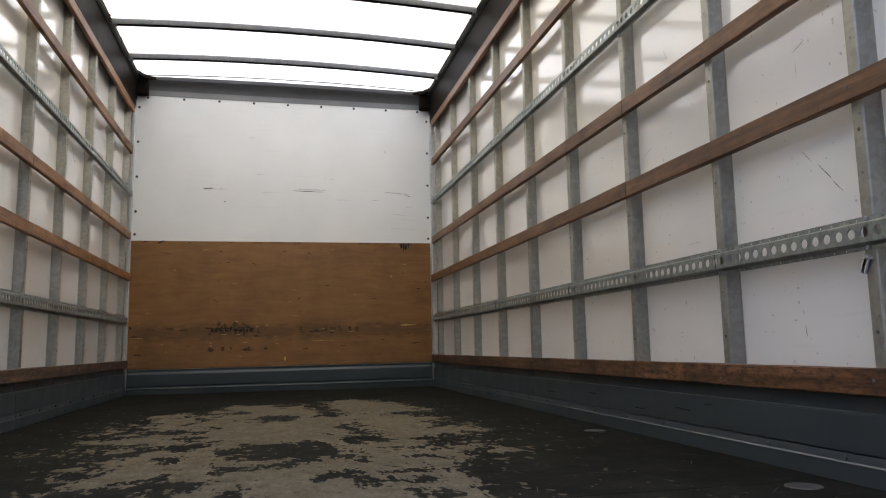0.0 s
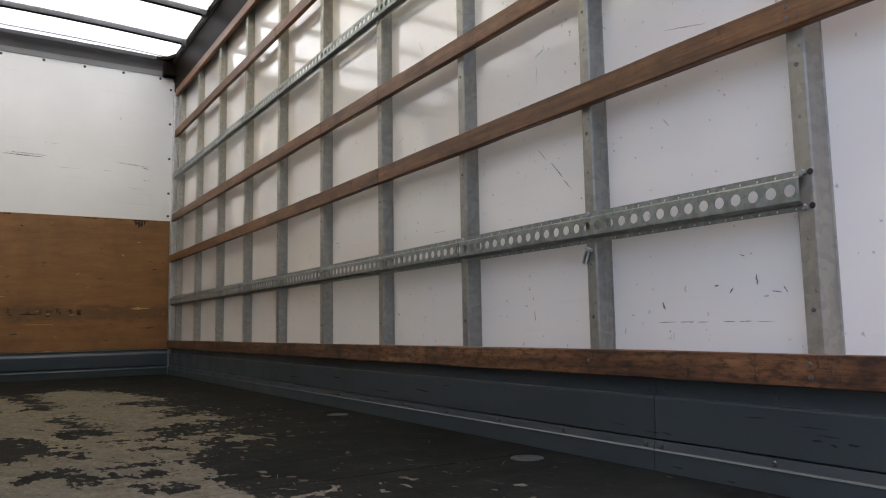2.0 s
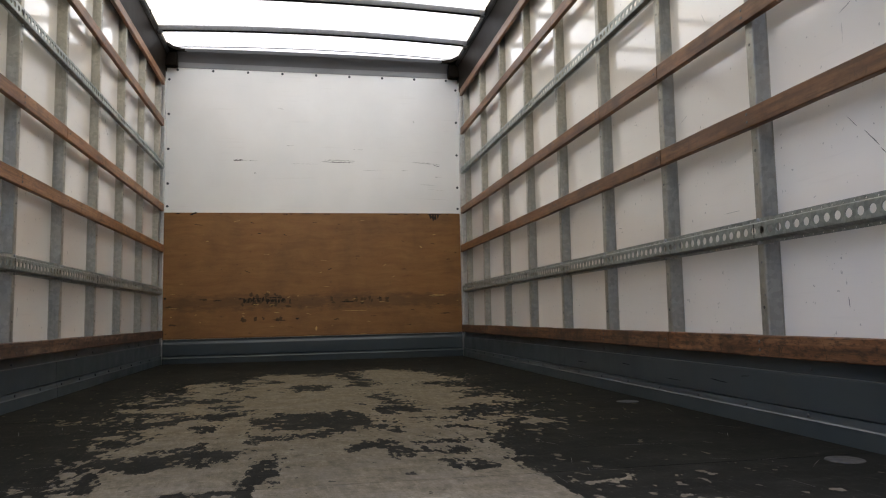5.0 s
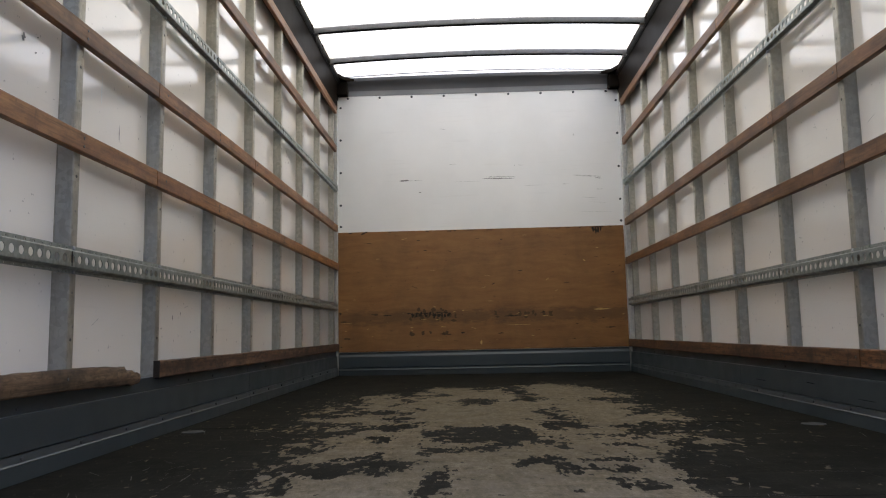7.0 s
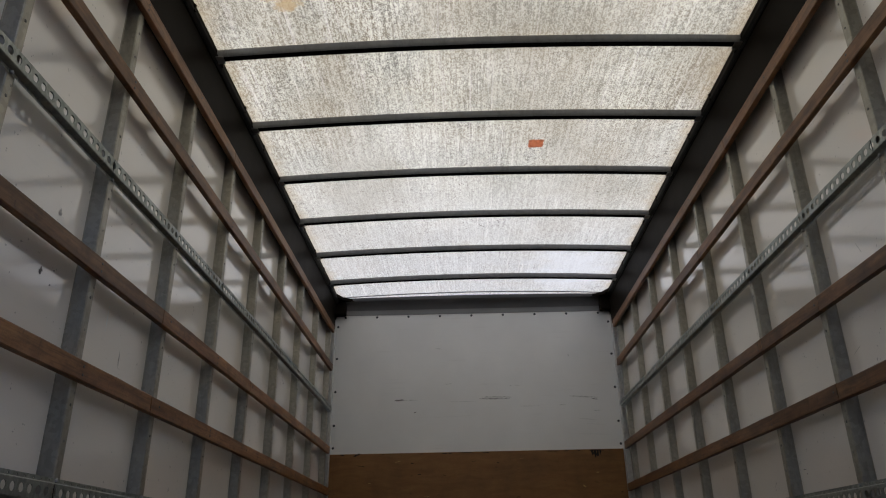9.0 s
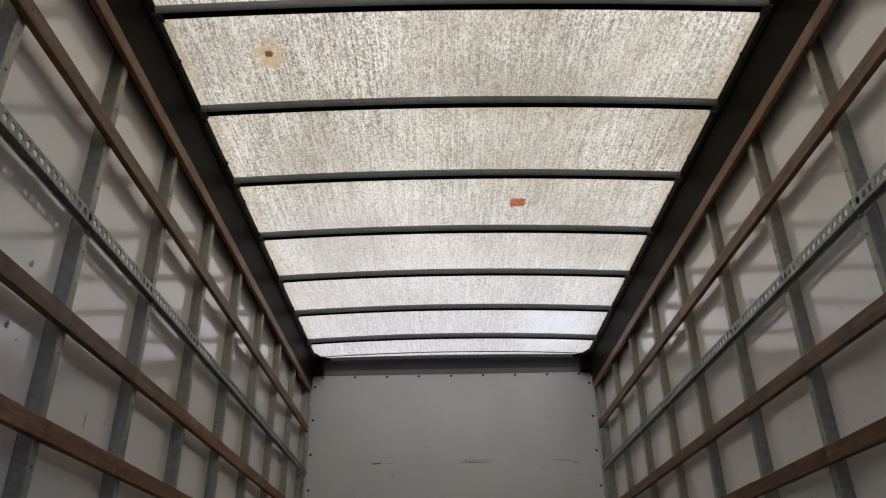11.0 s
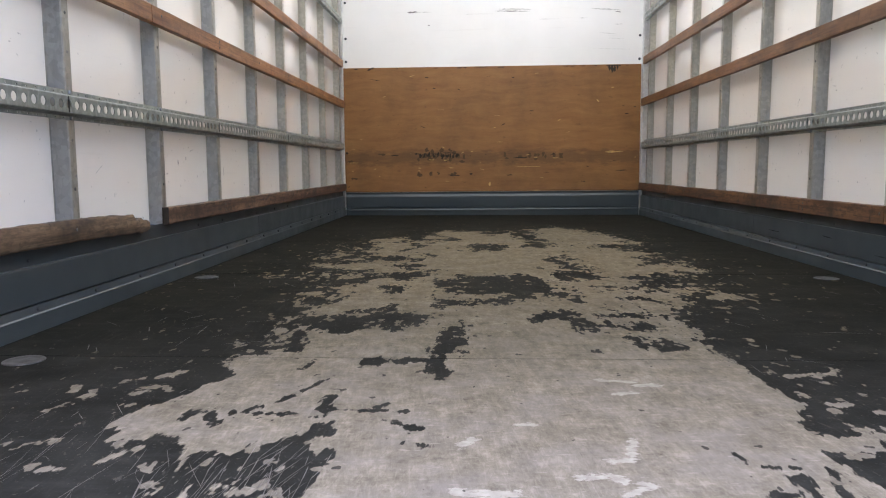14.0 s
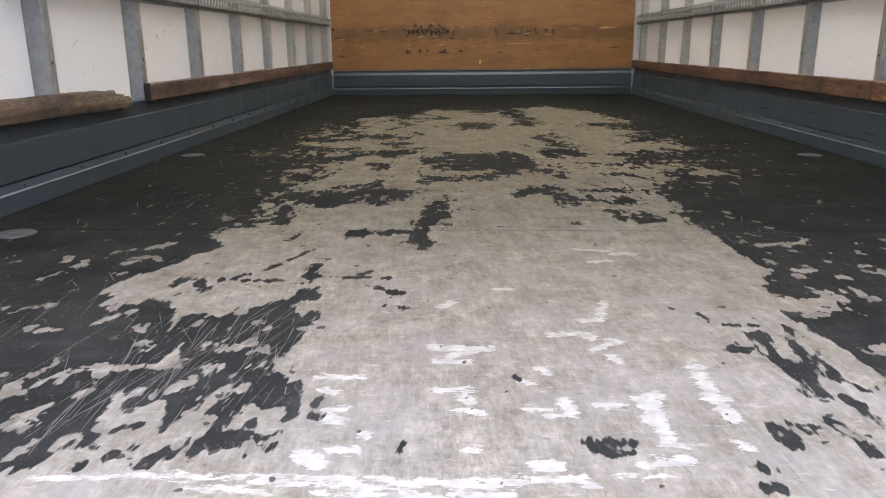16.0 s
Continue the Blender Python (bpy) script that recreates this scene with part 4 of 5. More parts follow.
tagged(part("dark_stains", marks(ply_black, lambda a, b: (a, -0.0132, b), 7), STAIN, lining, "black stains and gouges"), kind="stuff")
tagged(part("smear_stain", marks(ply_smear, lambda a, b: (a, -0.0128, b), 9), SMEAR, lining, "dark brown rubbed smears"), kind="stuff")
tagged(part("pale_chips", marks(ply_pale, lambda a, b: (a, -0.0130, b), 8), OCHRE, lining, "pale splintered chips"), kind="stuff")
tagged(lining, "brown varnished plywood lining with stains on the lower bulkhead", "plywood panel")

front_kick = new("front_kick_plate")
front_kick.matrix_basis = TILT
prof = [(-0.0005, 0.001), (-0.030, 0.001), (-0.032, 0.046), (-0.036, 0.051), (-0.032, 0.056), (-0.020, 0.064), (-0.020, 0.070), (-0.028, 0.074),
        (-0.028, 0.160), (-0.024, 0.168), (-0.014, 0.178), (-0.014, 0.197), (-0.0005, 0.197)]
part("plate", sweep(prof, [-1.19, 1.19], lambda a, b, x: (x, a, b)), GREY_PAINT, front_kick)
tagged(front_kick, "ribbed grey painted steel kick plate below the plywood", "kick plate")

for s in (-1, 1):
    cp = new("corner_post")
    outline = [(1.196, -0.001), (1.196, -0.040), (1.200, -0.044), (1.214, -0.044), (1.218, -0.028), (PANEL - 0.001, -0.026), (PANEL - 0.001, -0.001)]
    part("angle", sweep(outline, [0.001, 2.36], lambda a, b, z: (s * a, b, z)), PALE_METAL, cp)
    tagged(cp, "pale metal corner post beside the bulkhead", "corner post", "bulkhead corner posts")

# ---- roof ----
RISE = 0.032


def crown_z(x):
    return RISE * (1 - (x / 1.16) ** 2)


bm = bmesh.new()
rows = []
for y in steps(-0.03, REAR, 0.3):
    rows.append([bm.verts.new((x, y, 2.508 + crown_z(x))) for x in steps(-1.19, 1.19, 0.1)])
for r0, r1 in zip(rows, rows[1:]):
    for i in range(len(r0) - 1):
        bm.faces.new((r0[i], r0[i + 1], r1[i + 1], r1[i]))
ceiling = smooth(part("ceiling", bm, ROOF))
tagged(ceiling, "dirty translucent fibreglass roof sheet letting in daylight", "roof", kind="structure")

def roof_bow(y):
    root = new("roof_bow")
    outline = [(-0.021, 0.022), (-0.018, 0.006), (-0.013, 0.0), (0.015, 0.0), (0.019, 0.004), (0.021, 0.030), (-0.021, 0.030)]
    # added black strip, puts the underside's shade into the colour
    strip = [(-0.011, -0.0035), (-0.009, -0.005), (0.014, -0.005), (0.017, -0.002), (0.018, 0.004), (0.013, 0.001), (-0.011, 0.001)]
    xs = steps(-1.172, 1.172, 0.116)
    smooth(part("channel", sweep(outline, xs, lambda a, b, x: (x, a, 2.474 + b * 1.1 + crown_z(x))), BOW_METAL, root), 40)
    part("underside_strip", sweep(strip, xs, lambda a, b, x: (x, a, 2.474 + b + crown_z(x))), BOW_SHADE, root, "black strip that stands for the shade under the bow")
    for s in (-1, 1):
        part("end_plate", box(s * 1.135, s * 1.178, -0.026, 0.026, 2.4655, 2.469), BOW_METAL, root)
    root.matrix_basis = pose(0, y, 0)
    tagged(root, "arched dark steel roof bow under the translucent sheet", "roof bow", "roof bows")
    return root


first_bow = roof_bow(BOWS[0])
for y in BOWS[1:]:
    copy_thing(first_bow, pose(0, y, 0))

for s in (-1, 1):
    cant = new("cant_rail")
    prof = [(1.165, 2.511), (1.165, 2.479), (1.168, 2.474), (1.174, 2.469), (1.181, 2.457), (1.188, 2.431), (1.193, 2.380), (1.196, 2.330), (1.197, 2.247),
            (1.2035, 2.2415), (1.268, 2.2415), (1.272, 2.40), (1.25, 2.47), (1.20, 2.526), (1.165, 2.526)]
    smooth(part("profile", sweep(prof, steps(-0.002, REAR, 0.6), lambda a, b, y: (s * a, y, b)), DARK_FRAME, cant), 40)
    strip = [(1.1595, 2.4790), (1.1625, 2.4715), (1.1760, 2.4560), (1.1785, 2.4580), (1.1700, 2.4790)]
    part("cover_strip", sweep(strip, steps(-0.09, REAR, 0.6), lambda a, b, y: (s * a, y, b)), STRIP_PAINT, cant, "dark grey cover strip")
    y = -0.45
    while y > REAR:
        part("joint_clip", box(s * 1.1575, s * 1.1665, y, y - 0.012, 2.4700, 2.503), DARK_FRAME, cant)
        y -= 0.37
    tagged(cant, "dark painted cant rail along the top of the side wall", "cant rail", "roof cant rails")

header = new("front_header")
# one header grey in two tones: lighter for the lit lip, darker for the shaded cove
prof = [(-0.001, 2.372), (-0.005, 2.372), (-0.007, 2.403), (-0.009, 2.415), (-0.001, 2.415)]
part("lip", sweep(prof, [-1.13, 1.13], lambda a, b, x: (x, a, b)), HEADER_LIT, header)
prof = [(-0.001, 2.415), (-0.010, 2.415), (-0.017, 2.435), (-0.030, 2.455), (-0.052, 2.470), (-0.078, 2.477), (-0.082, 2.485), (-0.082, 2.505), (-0.001, 2.505)]
smooth(part("cove", sweep(prof, steps(-1.13, 1.13, 0.2), lambda a, b, x: (x, a, b + crown_z(x) * 0.35 * (b > 2.43))), HEADER_SHADED, header), 40)
part("edge_strip", sweep([(-0.105, 2.503), (-0.092, 2.503), (-0.092, 2.508), (-0.105, 2.508)], steps(-1.14, 1.14, 0.12), lambda a, b, x: (x, a, b + crown_z(x))), BOW_METAL, header)
for s in (-1, 1):
    part("corner_block", box(s * 1.105, s * 1.205, -0.085, -0.001, 2.363, 2.508, 0.012), DARK_FRAME, header)
    g = bmesh.new()
    tri = [(1.16, -0.02), (0.94, -0.02), (0.95, -0.062), (1.06, -0.085), (1.12, -0.13), (1.16, -0.22)]
    lo = [g.verts.new((s * x, y, 2.479)) for x, y in tri]
    hi = [g.verts.new((s * x, y, 2.504)) for x, y in tri]
    g.faces.new(lo)
    g.faces.new(hi)
    for i in range(6):
        g.faces.new((lo[i], lo[(i + 1) % 6], hi[(i + 1) % 6], hi[i]))
    part("gusset", g, DARK_FRAME, header)
tagged(header, "dark curved header beam with corner gussets above the bulkhead", "header beam")

# ---- floor ----
NEAR_LEFT = [
    (-0.544, -5.472), (-0.526, -5.453), (-0.530, -5.422), (-0.526, -5.399), (-0.494, -5.402), (-0.498, -5.377), (-0.501, -5.352), (-0.514, -5.313),
    (-0.507, -5.295), (-0.492, -5.320), (-0.484, -5.345), (-0.462, -5.345), (-0.450, -5.328), (-0.438, -5.349), (-0.433, -5.375), (-0.422, -5.382),
    (-0.417, -5.357), (-0.409, -5.340), (-0.415, -5.316), (-0.407, -5.297), (-0.396, -5.279), (-0.387, -5.296), (-0.389, -5.331), (-0.392, -5.348),
    (-0.373, -5.364), (-0.365, -5.377), (-0.363, -5.359), (-0.353, -5.352), (-0.352, -5.334), (-0.322, -5.336), (-0.314, -5.354), (-0.315, -5.371),
    (-0.301, -5.368), (-0.292, -5.358), (-0.301, -5.309), (-0.313, -5.273), (-0.324, -5.280), (-0.337, -5.250), (-0.352, -5.218), (-0.343, -5.182),
    (-0.336, -5.144), (-0.339, -5.092), (-0.329, -5.067), (-0.337, -5.035), (-0.359, -5.050), (-0.374, -5.023)]
MID_LEFT = [
    (-0.365, -4.990), (-0.346, -4.974), (-0.354, -4.923), (-0.375, -4.923), (-0.385, -4.944), (-0.389, -4.985), (-0.407, -4.998), (-0.427, -5.019),
    (-0.447, -5.011), (-0.449, -5.049), (-0.483, -5.061), (-0.519, -5.052), (-0.532, -5.066), (-0.527, -5.117), (-0.539, -5.062), (-0.573, -5.001),
    (-0.611, -4.989), (-0.622, -5.009), (-0.677, -5.020), (-0.674, -4.984), (-0.710, -4.941), (-0.699, -4.880), (-0.648, -4.812), (-0.635, -4.750),
    (-0.595, -4.677), (-0.637, -4.592), (-0.633, -4.523)]
FAR_LEFT = [
    (-0.581, -4.548), (-0.560, -4.470), (-0.519, -4.490), (-0.508, -4.456), (-0.537, -4.405), (-0.542, -4.311), (-0.515, -4.276), (-0.502, -4.369),
    (-0.477, -4.368), (-0.449, -4.301), (-0.384, -4.279), (-0.337, -4.267), (-0.320, -4.224), (-0.265, -4.207), (-0.228, -4.081), (-0.318, -4.095),
    (-0.339, -4.034), (-0.411, -4.078), (-0.528, -4.112), (-0.561, -4.097), (-0.586, -4.020), (-0.580, -3.849), (-0.555, -3.699), (-0.559, -3.565),
    (-0.493, -3.494), (-0.463, -3.404), (-0.395, -3.472), (-0.286, -3.450), (-0.307, -3.269), (-0.372, -3.142), (-0.416, -3.265), (-0.514, -3.334),
    (-0.612, -3.257), (-0.709, -3.095), (-0.669, -2.920), (-0.599, -2.723), (-0.640, -2.421), (-0.664, -2.030)]
FAR_END = [
    (-0.547, -1.943), (-0.493, -2.189), (-0.378, -2.109), (-0.365, -1.789), (-0.309, -1.496), (-0.100, -1.513), (-0.037, -1.814), (0.040, -1.525),
    (0.115, -1.990), (0.177, -2.368), (0.246, -2.373), (0.208, -1.997), (0.212, -1.460), (0.381, -1.262), (0.473, -1.399), (0.636, -1.864),
    (0.683, -2.239), (0.520, -2.490), (0.665, -2.683), (0.591, -2.786), (0.550, -3.065), (0.609, -3.103), (0.731, -2.949), (0.720, -3.107),
    (0.725, -3.235), (0.641, -3.306), (0.480, -3.371), (0.414, -3.396), (0.418, -3.562), (0.398, -3.728), (0.490, -3.644), (0.524, -3.782),
    (0.430, -3.936), (0.417, -4.041), (0.373, -4.150), (0.382, -4.220), (0.382, -4.311), (0.383, -4.394), (0.380, -4.516), (0.390, -4.614)]
NEAR_RIGHT = [
    (0.395, -4.718), (0.414, -4.825), (0.377, -4.874), (0.363, -4.933), (0.387, -4.978), (0.430, -4.959), (0.474, -4.939), (0.468, -4.972),
    (0.429, -5.017), (0.379, -5.035), (0.346, -5.028), (0.323, -5.012)]
LANE = [(-0.934, -5.750), (-0.687, -5.485)] + NEAR_LEFT + MID_LEFT + FAR_LEFT + FAR_END + NEAR_RIGHT[:-1]
LANE += [(0.363, -5.103), (0.373, -5.192), (0.363, -5.271), (0.369, -5.478), (0.610, -5.526), (0.914, -5.750)]
# coating left standing inside the worn lane: x, y, half width, half length
DARK_FAR = [
    (-0.055, -3.598, 0.184, 0.224), (0.232, -3.043, 0.040, 0.176), (0.243, -3.336, 0.072, 0.157), (-0.087, -2.423, 0.106, 0.130),
    (-0.540, -2.884, 0.088, 0.100), (-0.413, -2.301, 0.030, 0.141), (-0.392, -2.996, 0.036, 0.167), (-0.412, -3.636, 0.029, 0.046),
    (-0.382, -3.986, 0.033, 0.042), (0.075, -4.103, 0.060, 0.059), (0.135, -4.200, 0.025, 0.080), (0.205, -4.159, 0.014, 0.045),
    (0.285, -4.208, 0.021, 0.059), (0.236, -4.405, 0.017, 0.066), (0.285, -4.375, 0.022, 0.068), (0.296, -4.444, 0.030, 0.022)]
DARK_MID = [
    (-0.193, -4.401, 0.033, 0.106), (-0.212, -4.588, 0.023, 0.079), (-0.342, -4.570, 0.020, 0.022), (-0.262, -4.559, 0.059, 0.022),
    (0.126, -4.475, 0.012, 0.014), (0.530, -2.409, 0.089, 0.103), (0.181, -2.355, 0.085, 0.067), (0.314, -3.608, 0.019, 0.046),
    (0.124, -3.789, 0.021, 0.075), (-0.204, -3.904, 0.029, 0.046), (-0.075, -3.852, 0.059, 0.038), (0.344, -3.842, 0.012, 0.038),
    (-0.256, -2.043, 0.031, 0.080)]
# bare islands in the coating beside it
BARE_FAR = [
    (-0.628, -3.739, 0.024, 0.042), (-0.687, -3.392, 0.080, 0.036), (-0.756, -3.094, 0.036, 0.036), (-0.667, -3.082, 0.029, 0.071),
    (-0.608, -4.040, 0.021, 0.048), (-0.599, -4.300, 0.025, 0.025), (-0.579, -4.368, 0.014, 0.037), (-0.560, -4.231, 0.011, 0.020),
    (-0.746, -2.679, 0.021, 0.080), (0.543, -3.210, 0.022, 0.078), (0.605, -3.718, 0.022, 0.068)]
# long streaks: two ends and a half width; coating left standing, coating gone, fresh pale scrapes
DARK_LEFT = [
    (-0.597, -4.918, -0.590, -4.872, 0.007), (-0.570, -4.887, -0.538, -4.938, 0.006), (-0.529, -4.889, -0.424, -4.891, 0.005),
    (-0.520, -4.893, -0.469, -4.830, 0.005), (-0.468, -4.837, -0.408, -4.687, 0.003), (-0.385, -4.900, -0.385, -4.802, 0.010),
    (-0.372, -4.868, -0.246, -4.873, 0.003), (-0.297, -4.852, -0.280, -4.835, 0.006), (-0.274, -4.919, -0.220, -4.955, 0.005),
    (-0.224, -5.008, -0.212, -5.021, 0.005), (-0.484, -4.623, -0.455, -4.576, 0.006), (-0.426, -5.387, -0.427, -5.369, 0.006),
    (-0.475, -5.389, -0.459, -5.379, 0.006), (-0.512, -5.422, -0.508, -5.411, 0.003), (-0.485, -5.422, -0.507, -5.365, 0.005),
    (-0.532, -5.453, -0.524, -5.438, 0.006), (-0.425, -5.451, -0.406, -5.430, 0.006), (-0.399, -5.440, -0.394, -5.409, 0.002),
    (-0.384, -5.430, -0.378, -5.408, 0.006), (-0.371, -5.419, -0.365, -5.413, 0.003)]
DARK_LEFT_B = [
    (-0.377, -5.389, -0.371, -5.356, 0.003), (-0.358, -5.397, -0.347, -5.413, 0.005), (-0.352, -5.396, -0.317, -5.401, 0.005),
    (-0.317, -5.423, -0.309, -5.412, 0.006), (-0.310, -5.396, -0.303, -5.390, 0.003), (-0.283, -5.328, -0.282, -5.315, 0.003),
    (-0.284, -5.354, -0.280, -5.358, 0.002), (-0.343, -5.280, -0.310, -5.309, 0.003), (-0.343, -5.368, -0.337, -5.374, 0.003),
    (-0.397, -5.218, -0.375, -5.235, 0.002), (-0.459, -5.437, -0.455, -5.432, 0.003), (-0.483, -5.456, -0.480, -5.456, 0.002),
    (-0.443, -5.421, -0.444, -5.415, 0.002)]
DARK_RIGHT = [
    (0.216, -5.037, 0.233, -5.061, 0.003), (0.246, -5.082, 0.289, -5.081, 0.004), (0.231, -5.171, 0.269, -5.156, 0.007),
    (0.277, -5.113, 0.274, -5.180, 0.009), (0.270, -5.180, 0.284, -5.246, 0.008), (0.284, -5.238, 0.283, -5.297, 0.007),
    (0.315, -5.132, 0.304, -5.222, 0.004), (0.314, -5.152, 0.320, -5.245, 0.007), (0.320, -5.245, 0.334, -5.282, 0.003),
    (0.392, -5.111, 0.394, -5.203, 0.014), (0.386, -5.091, 0.431, -5.046, 0.004), (0.298, -5.296, 0.312, -5.335, 0.005),
    (0.316, -5.316, 0.309, -5.371, 0.006), (0.262, -5.355, 0.273, -5.389, 0.006), (0.270, -5.383, 0.276, -5.420, 0.006),
    (0.201, -5.362, 0.209, -5.385, 0.004), (0.218, -5.356, 0.228, -5.378, 0.004)]
DARK_RIGHT_B = [
    (0.235, -5.364, 0.242, -5.367, 0.002), (0.204, -5.390, 0.202, -5.401, 0.003), (0.148, -5.442, 0.158, -5.445, 0.003),
    (0.009116, -5.406, 0.014, -5.420, 0.005), (0.017, -5.420, 0.041, -5.422, 0.005), (0.034, -5.405, 0.047, -5.404, 0.003),
    (0.146, -5.476, 0.157, -5.479, 0.003), (0.323, -5.112, 0.324, -5.081, 0.003), (-0.181, -5.425, -0.177, -5.409, 0.003),
    (-0.059, -5.253, -0.055, -5.263, 0.003)]
BARE_LEFT = [
    (-0.730, -4.690, -0.709, -4.657, 0.007), (-0.734, -4.799, -0.716, -4.777, 0.004), (-0.822, -4.815, -0.809, -4.800, 0.004),
    (-0.708, -5.120, -0.687, -5.116, 0.002), (-0.637, -5.087, -0.619, -5.044, 0.004), (-0.686, -5.016, -0.661, -5.003, 0.002),
    (-0.587, -5.247, -0.562, -5.242, 0.004), (-0.562, -5.242, -0.494, -5.234, 0.006), (-0.528, -5.186, -0.520, -5.176, 0.004),
    (-0.429, -5.275, -0.427, -5.236, 0.007), (-0.449, -5.298, -0.448, -5.283, 0.004), (-0.451, -5.165, -0.449, -5.115, 0.003),
    (-0.429, -5.188, -0.413, -5.169, 0.005), (-0.456, -5.184, -0.455, -5.156, 0.002), (-0.370, -5.011, -0.346, -4.998, 0.005),
    (-0.600, -5.286, -0.599, -5.263, 0.003), (-0.556, -5.314, -0.553, -5.300, 0.003), (-0.583, -5.390, -0.578, -5.378, 0.005),
    (-0.589, -5.361, -0.579, -5.341, 0.003)]
BARE_LEFT_B = [
    (-0.393, -5.115, -0.382, -5.099, 0.003), (-0.378, -5.235, -0.373, -5.218, 0.003), (-0.371, -5.296, -0.368, -5.282, 0.002),
    (-0.489, -5.229, -0.493, -5.147, 0.002), (-0.494, -5.313, -0.491, -5.298, 0.004), (-0.675, -5.264, -0.672, -5.260, 0.002),
    (-0.611, -5.301, -0.611, -5.279, 0.002), (-0.625, -5.343, -0.622, -5.336, 0.002), (-0.453, -4.959, -0.451, -4.901, 0.005),
    (-0.719, -4.857, -0.697, -4.841, 0.004)]
BARE_RIGHT = [
    (0.504, -4.657, 0.566, -4.612, 0.004), (0.449, -4.657, 0.512, -4.636, 0.004), (0.456, -4.819, 0.494, -4.818, 0.003),
    (0.505, -4.857, 0.520, -4.863, 0.004), (0.563, -4.797, 0.596, -4.790, 0.004), (0.427, -4.945, 0.477, -4.934, 0.003),
    (0.348, -5.011, 0.339, -5.112, 0.003), (0.330, -5.132, 0.357, -5.196, 0.003), (0.339, -5.205, 0.352, -5.260, 0.003),
    (0.474, -5.009, 0.482, -5.017, 0.002), (0.505, -4.917, 0.507, -4.945, 0.002)]
SCRAPES = [
    (-0.157, -5.170, -0.094, -5.174, 0.005), (-0.134, -5.196, -0.083, -5.168, 0.003), (-0.155, -5.214, -0.113, -5.213, 0.002),
    (-0.290, -5.261, -0.240, -5.261, 0.003), (-0.277, -5.294, -0.266, -5.301, 0.003), (-0.262, -5.359, -0.249, -5.365, 0.005),
    (-0.262, -5.341, -0.248, -5.337, 0.003), (-0.221, -5.394, -0.215, -5.394, 0.002), (-0.152, -5.292, -0.113, -5.287, 0.002),
    (-0.120, -5.305, -0.110, -5.318, 0.004), (-0.123, -5.338, -0.101, -5.344, 0.003), (-0.072, -4.931, -0.044, -4.931, 0.002),
    (-0.001448, -5.122, 0.033, -5.118, 0.004), (0.040, -5.117, 0.053, -5.133, 0.003), (0.048, -5.068, 0.077, -5.063, 0.003)]
SCRAPES_B = [
    (0.079, -5.051, 0.094, -4.990, 0.002), (0.047, -5.175, 0.072, -5.152, 0.002), (0.075, -5.136, 0.084, -5.146, 0.003),
    (0.065, -5.192, 0.073, -5.206, 0.003), (-0.030, -5.228, -0.018, -5.244, 0.003), (-0.050, -5.267, -0.044, -5.272, 0.002),
    (0.094, -4.690, 0.156, -4.701, 0.003), (0.158, -4.721, 0.195, -4.720, 0.005), (0.108, -4.775, 0.145, -4.766, 0.002),
    (-0.046, -5.336, -0.028, -5.336, 0.002), (-0.030, -5.349, 1.419e-05, -5.349, 0.001), (-0.007039, -5.316, -0.003996, -5.340, 0.004),
    (0.028, -5.324, 0.050, -5.323, 0.003), (0.075, -5.308, 0.098, -5.301, 0.005)]
SCRAPES_C = [
    (0.086, -5.314, 0.081, -5.359, 0.008), (0.082, -5.365, 0.085, -5.387, 0.005), (0.077, -5.407, 0.092, -5.403, 0.003),
    (0.067, -5.435, 0.092, -5.431, 0.003), (0.050, -5.443, 0.055, -5.443, 0.002), (0.158, -5.224, 0.168, -5.224, 0.004),
    (0.160, -5.241, 0.160, -5.292, 0.005), (0.153, -5.306, 0.171, -5.306, 0.003), (0.161, -5.320, 0.165, -5.350, 0.005),
    (0.152, -5.402, 0.161, -5.408, 0.002), (-0.045, -5.446, -0.035, -5.446, 0.007), (-0.019, -5.465, -0.004721, -5.474, 0.005),
    (-0.114, -5.418, -0.103, -5.418, 0.001), (-0.273, -5.432, -0.257, -5.447, 0.007), (-0.245, -5.423, -0.223, -5.423, 0.002),
    (-0.155, -5.019, -0.138, -4.995, 0.004)]
REAR_STRIP = [
    (-0.510, -5.476, -0.393, -5.469, 0.003), (-0.387, -5.470, -0.149, -5.472, 0.003), (-0.365, -5.486, -0.293, -5.493, 0.003),
    (-0.308, -5.476, -0.178, -5.486, 0.004), (-0.179, -5.477, -0.011, -5.465, 0.004), (-0.128, -5.484, -0.027, -5.469, 0.002),
    (-0.157, -5.498, -0.079, -5.490, 0.004), (0.020, -5.461, 0.076, -5.460, 0.001), (-0.247, -5.494, -0.080, -5.495, 0.002)]


def outline_distance(pts, loop):
    """Distance from each point to a closed outline, positive inside."""
    best = np.full(len(pts), 9.0)
    inside = np.zeros(len(pts), bool)
    for (ax, ay), (bx, by) in zip(loop, loop[1:] + loop[:1]):
        dx, dy = bx - ax, by - ay
        t = np.clip(((pts[:, 0] - ax) * dx + (pts[:, 1] - ay) * dy) / (dx * dx + dy * dy + 1e-12), 0, 1)
        best = np.minimum(best, np.hypot(pts[:, 0] - ax - t * dx, pts[:, 1] - ay - t * dy))
        if ay != by:
            cross = ((ay > pts[:, 1]) != (by > pts[:, 1])) & (pts[:, 0] < (bx - ax) * (pts[:, 1] - ay) / (by - ay) + ax)
            inside ^= cross
    return np.where(inside, best, -best)


def spot_distance(pts, x, y, rx, ry):
    return (1 - (np.abs((pts[:, 0] - x) / rx) ** 3.5 + np.abs((pts[:, 1] - y) / ry) ** 3.5) ** (1 / 3.5)) * min(rx, ry)


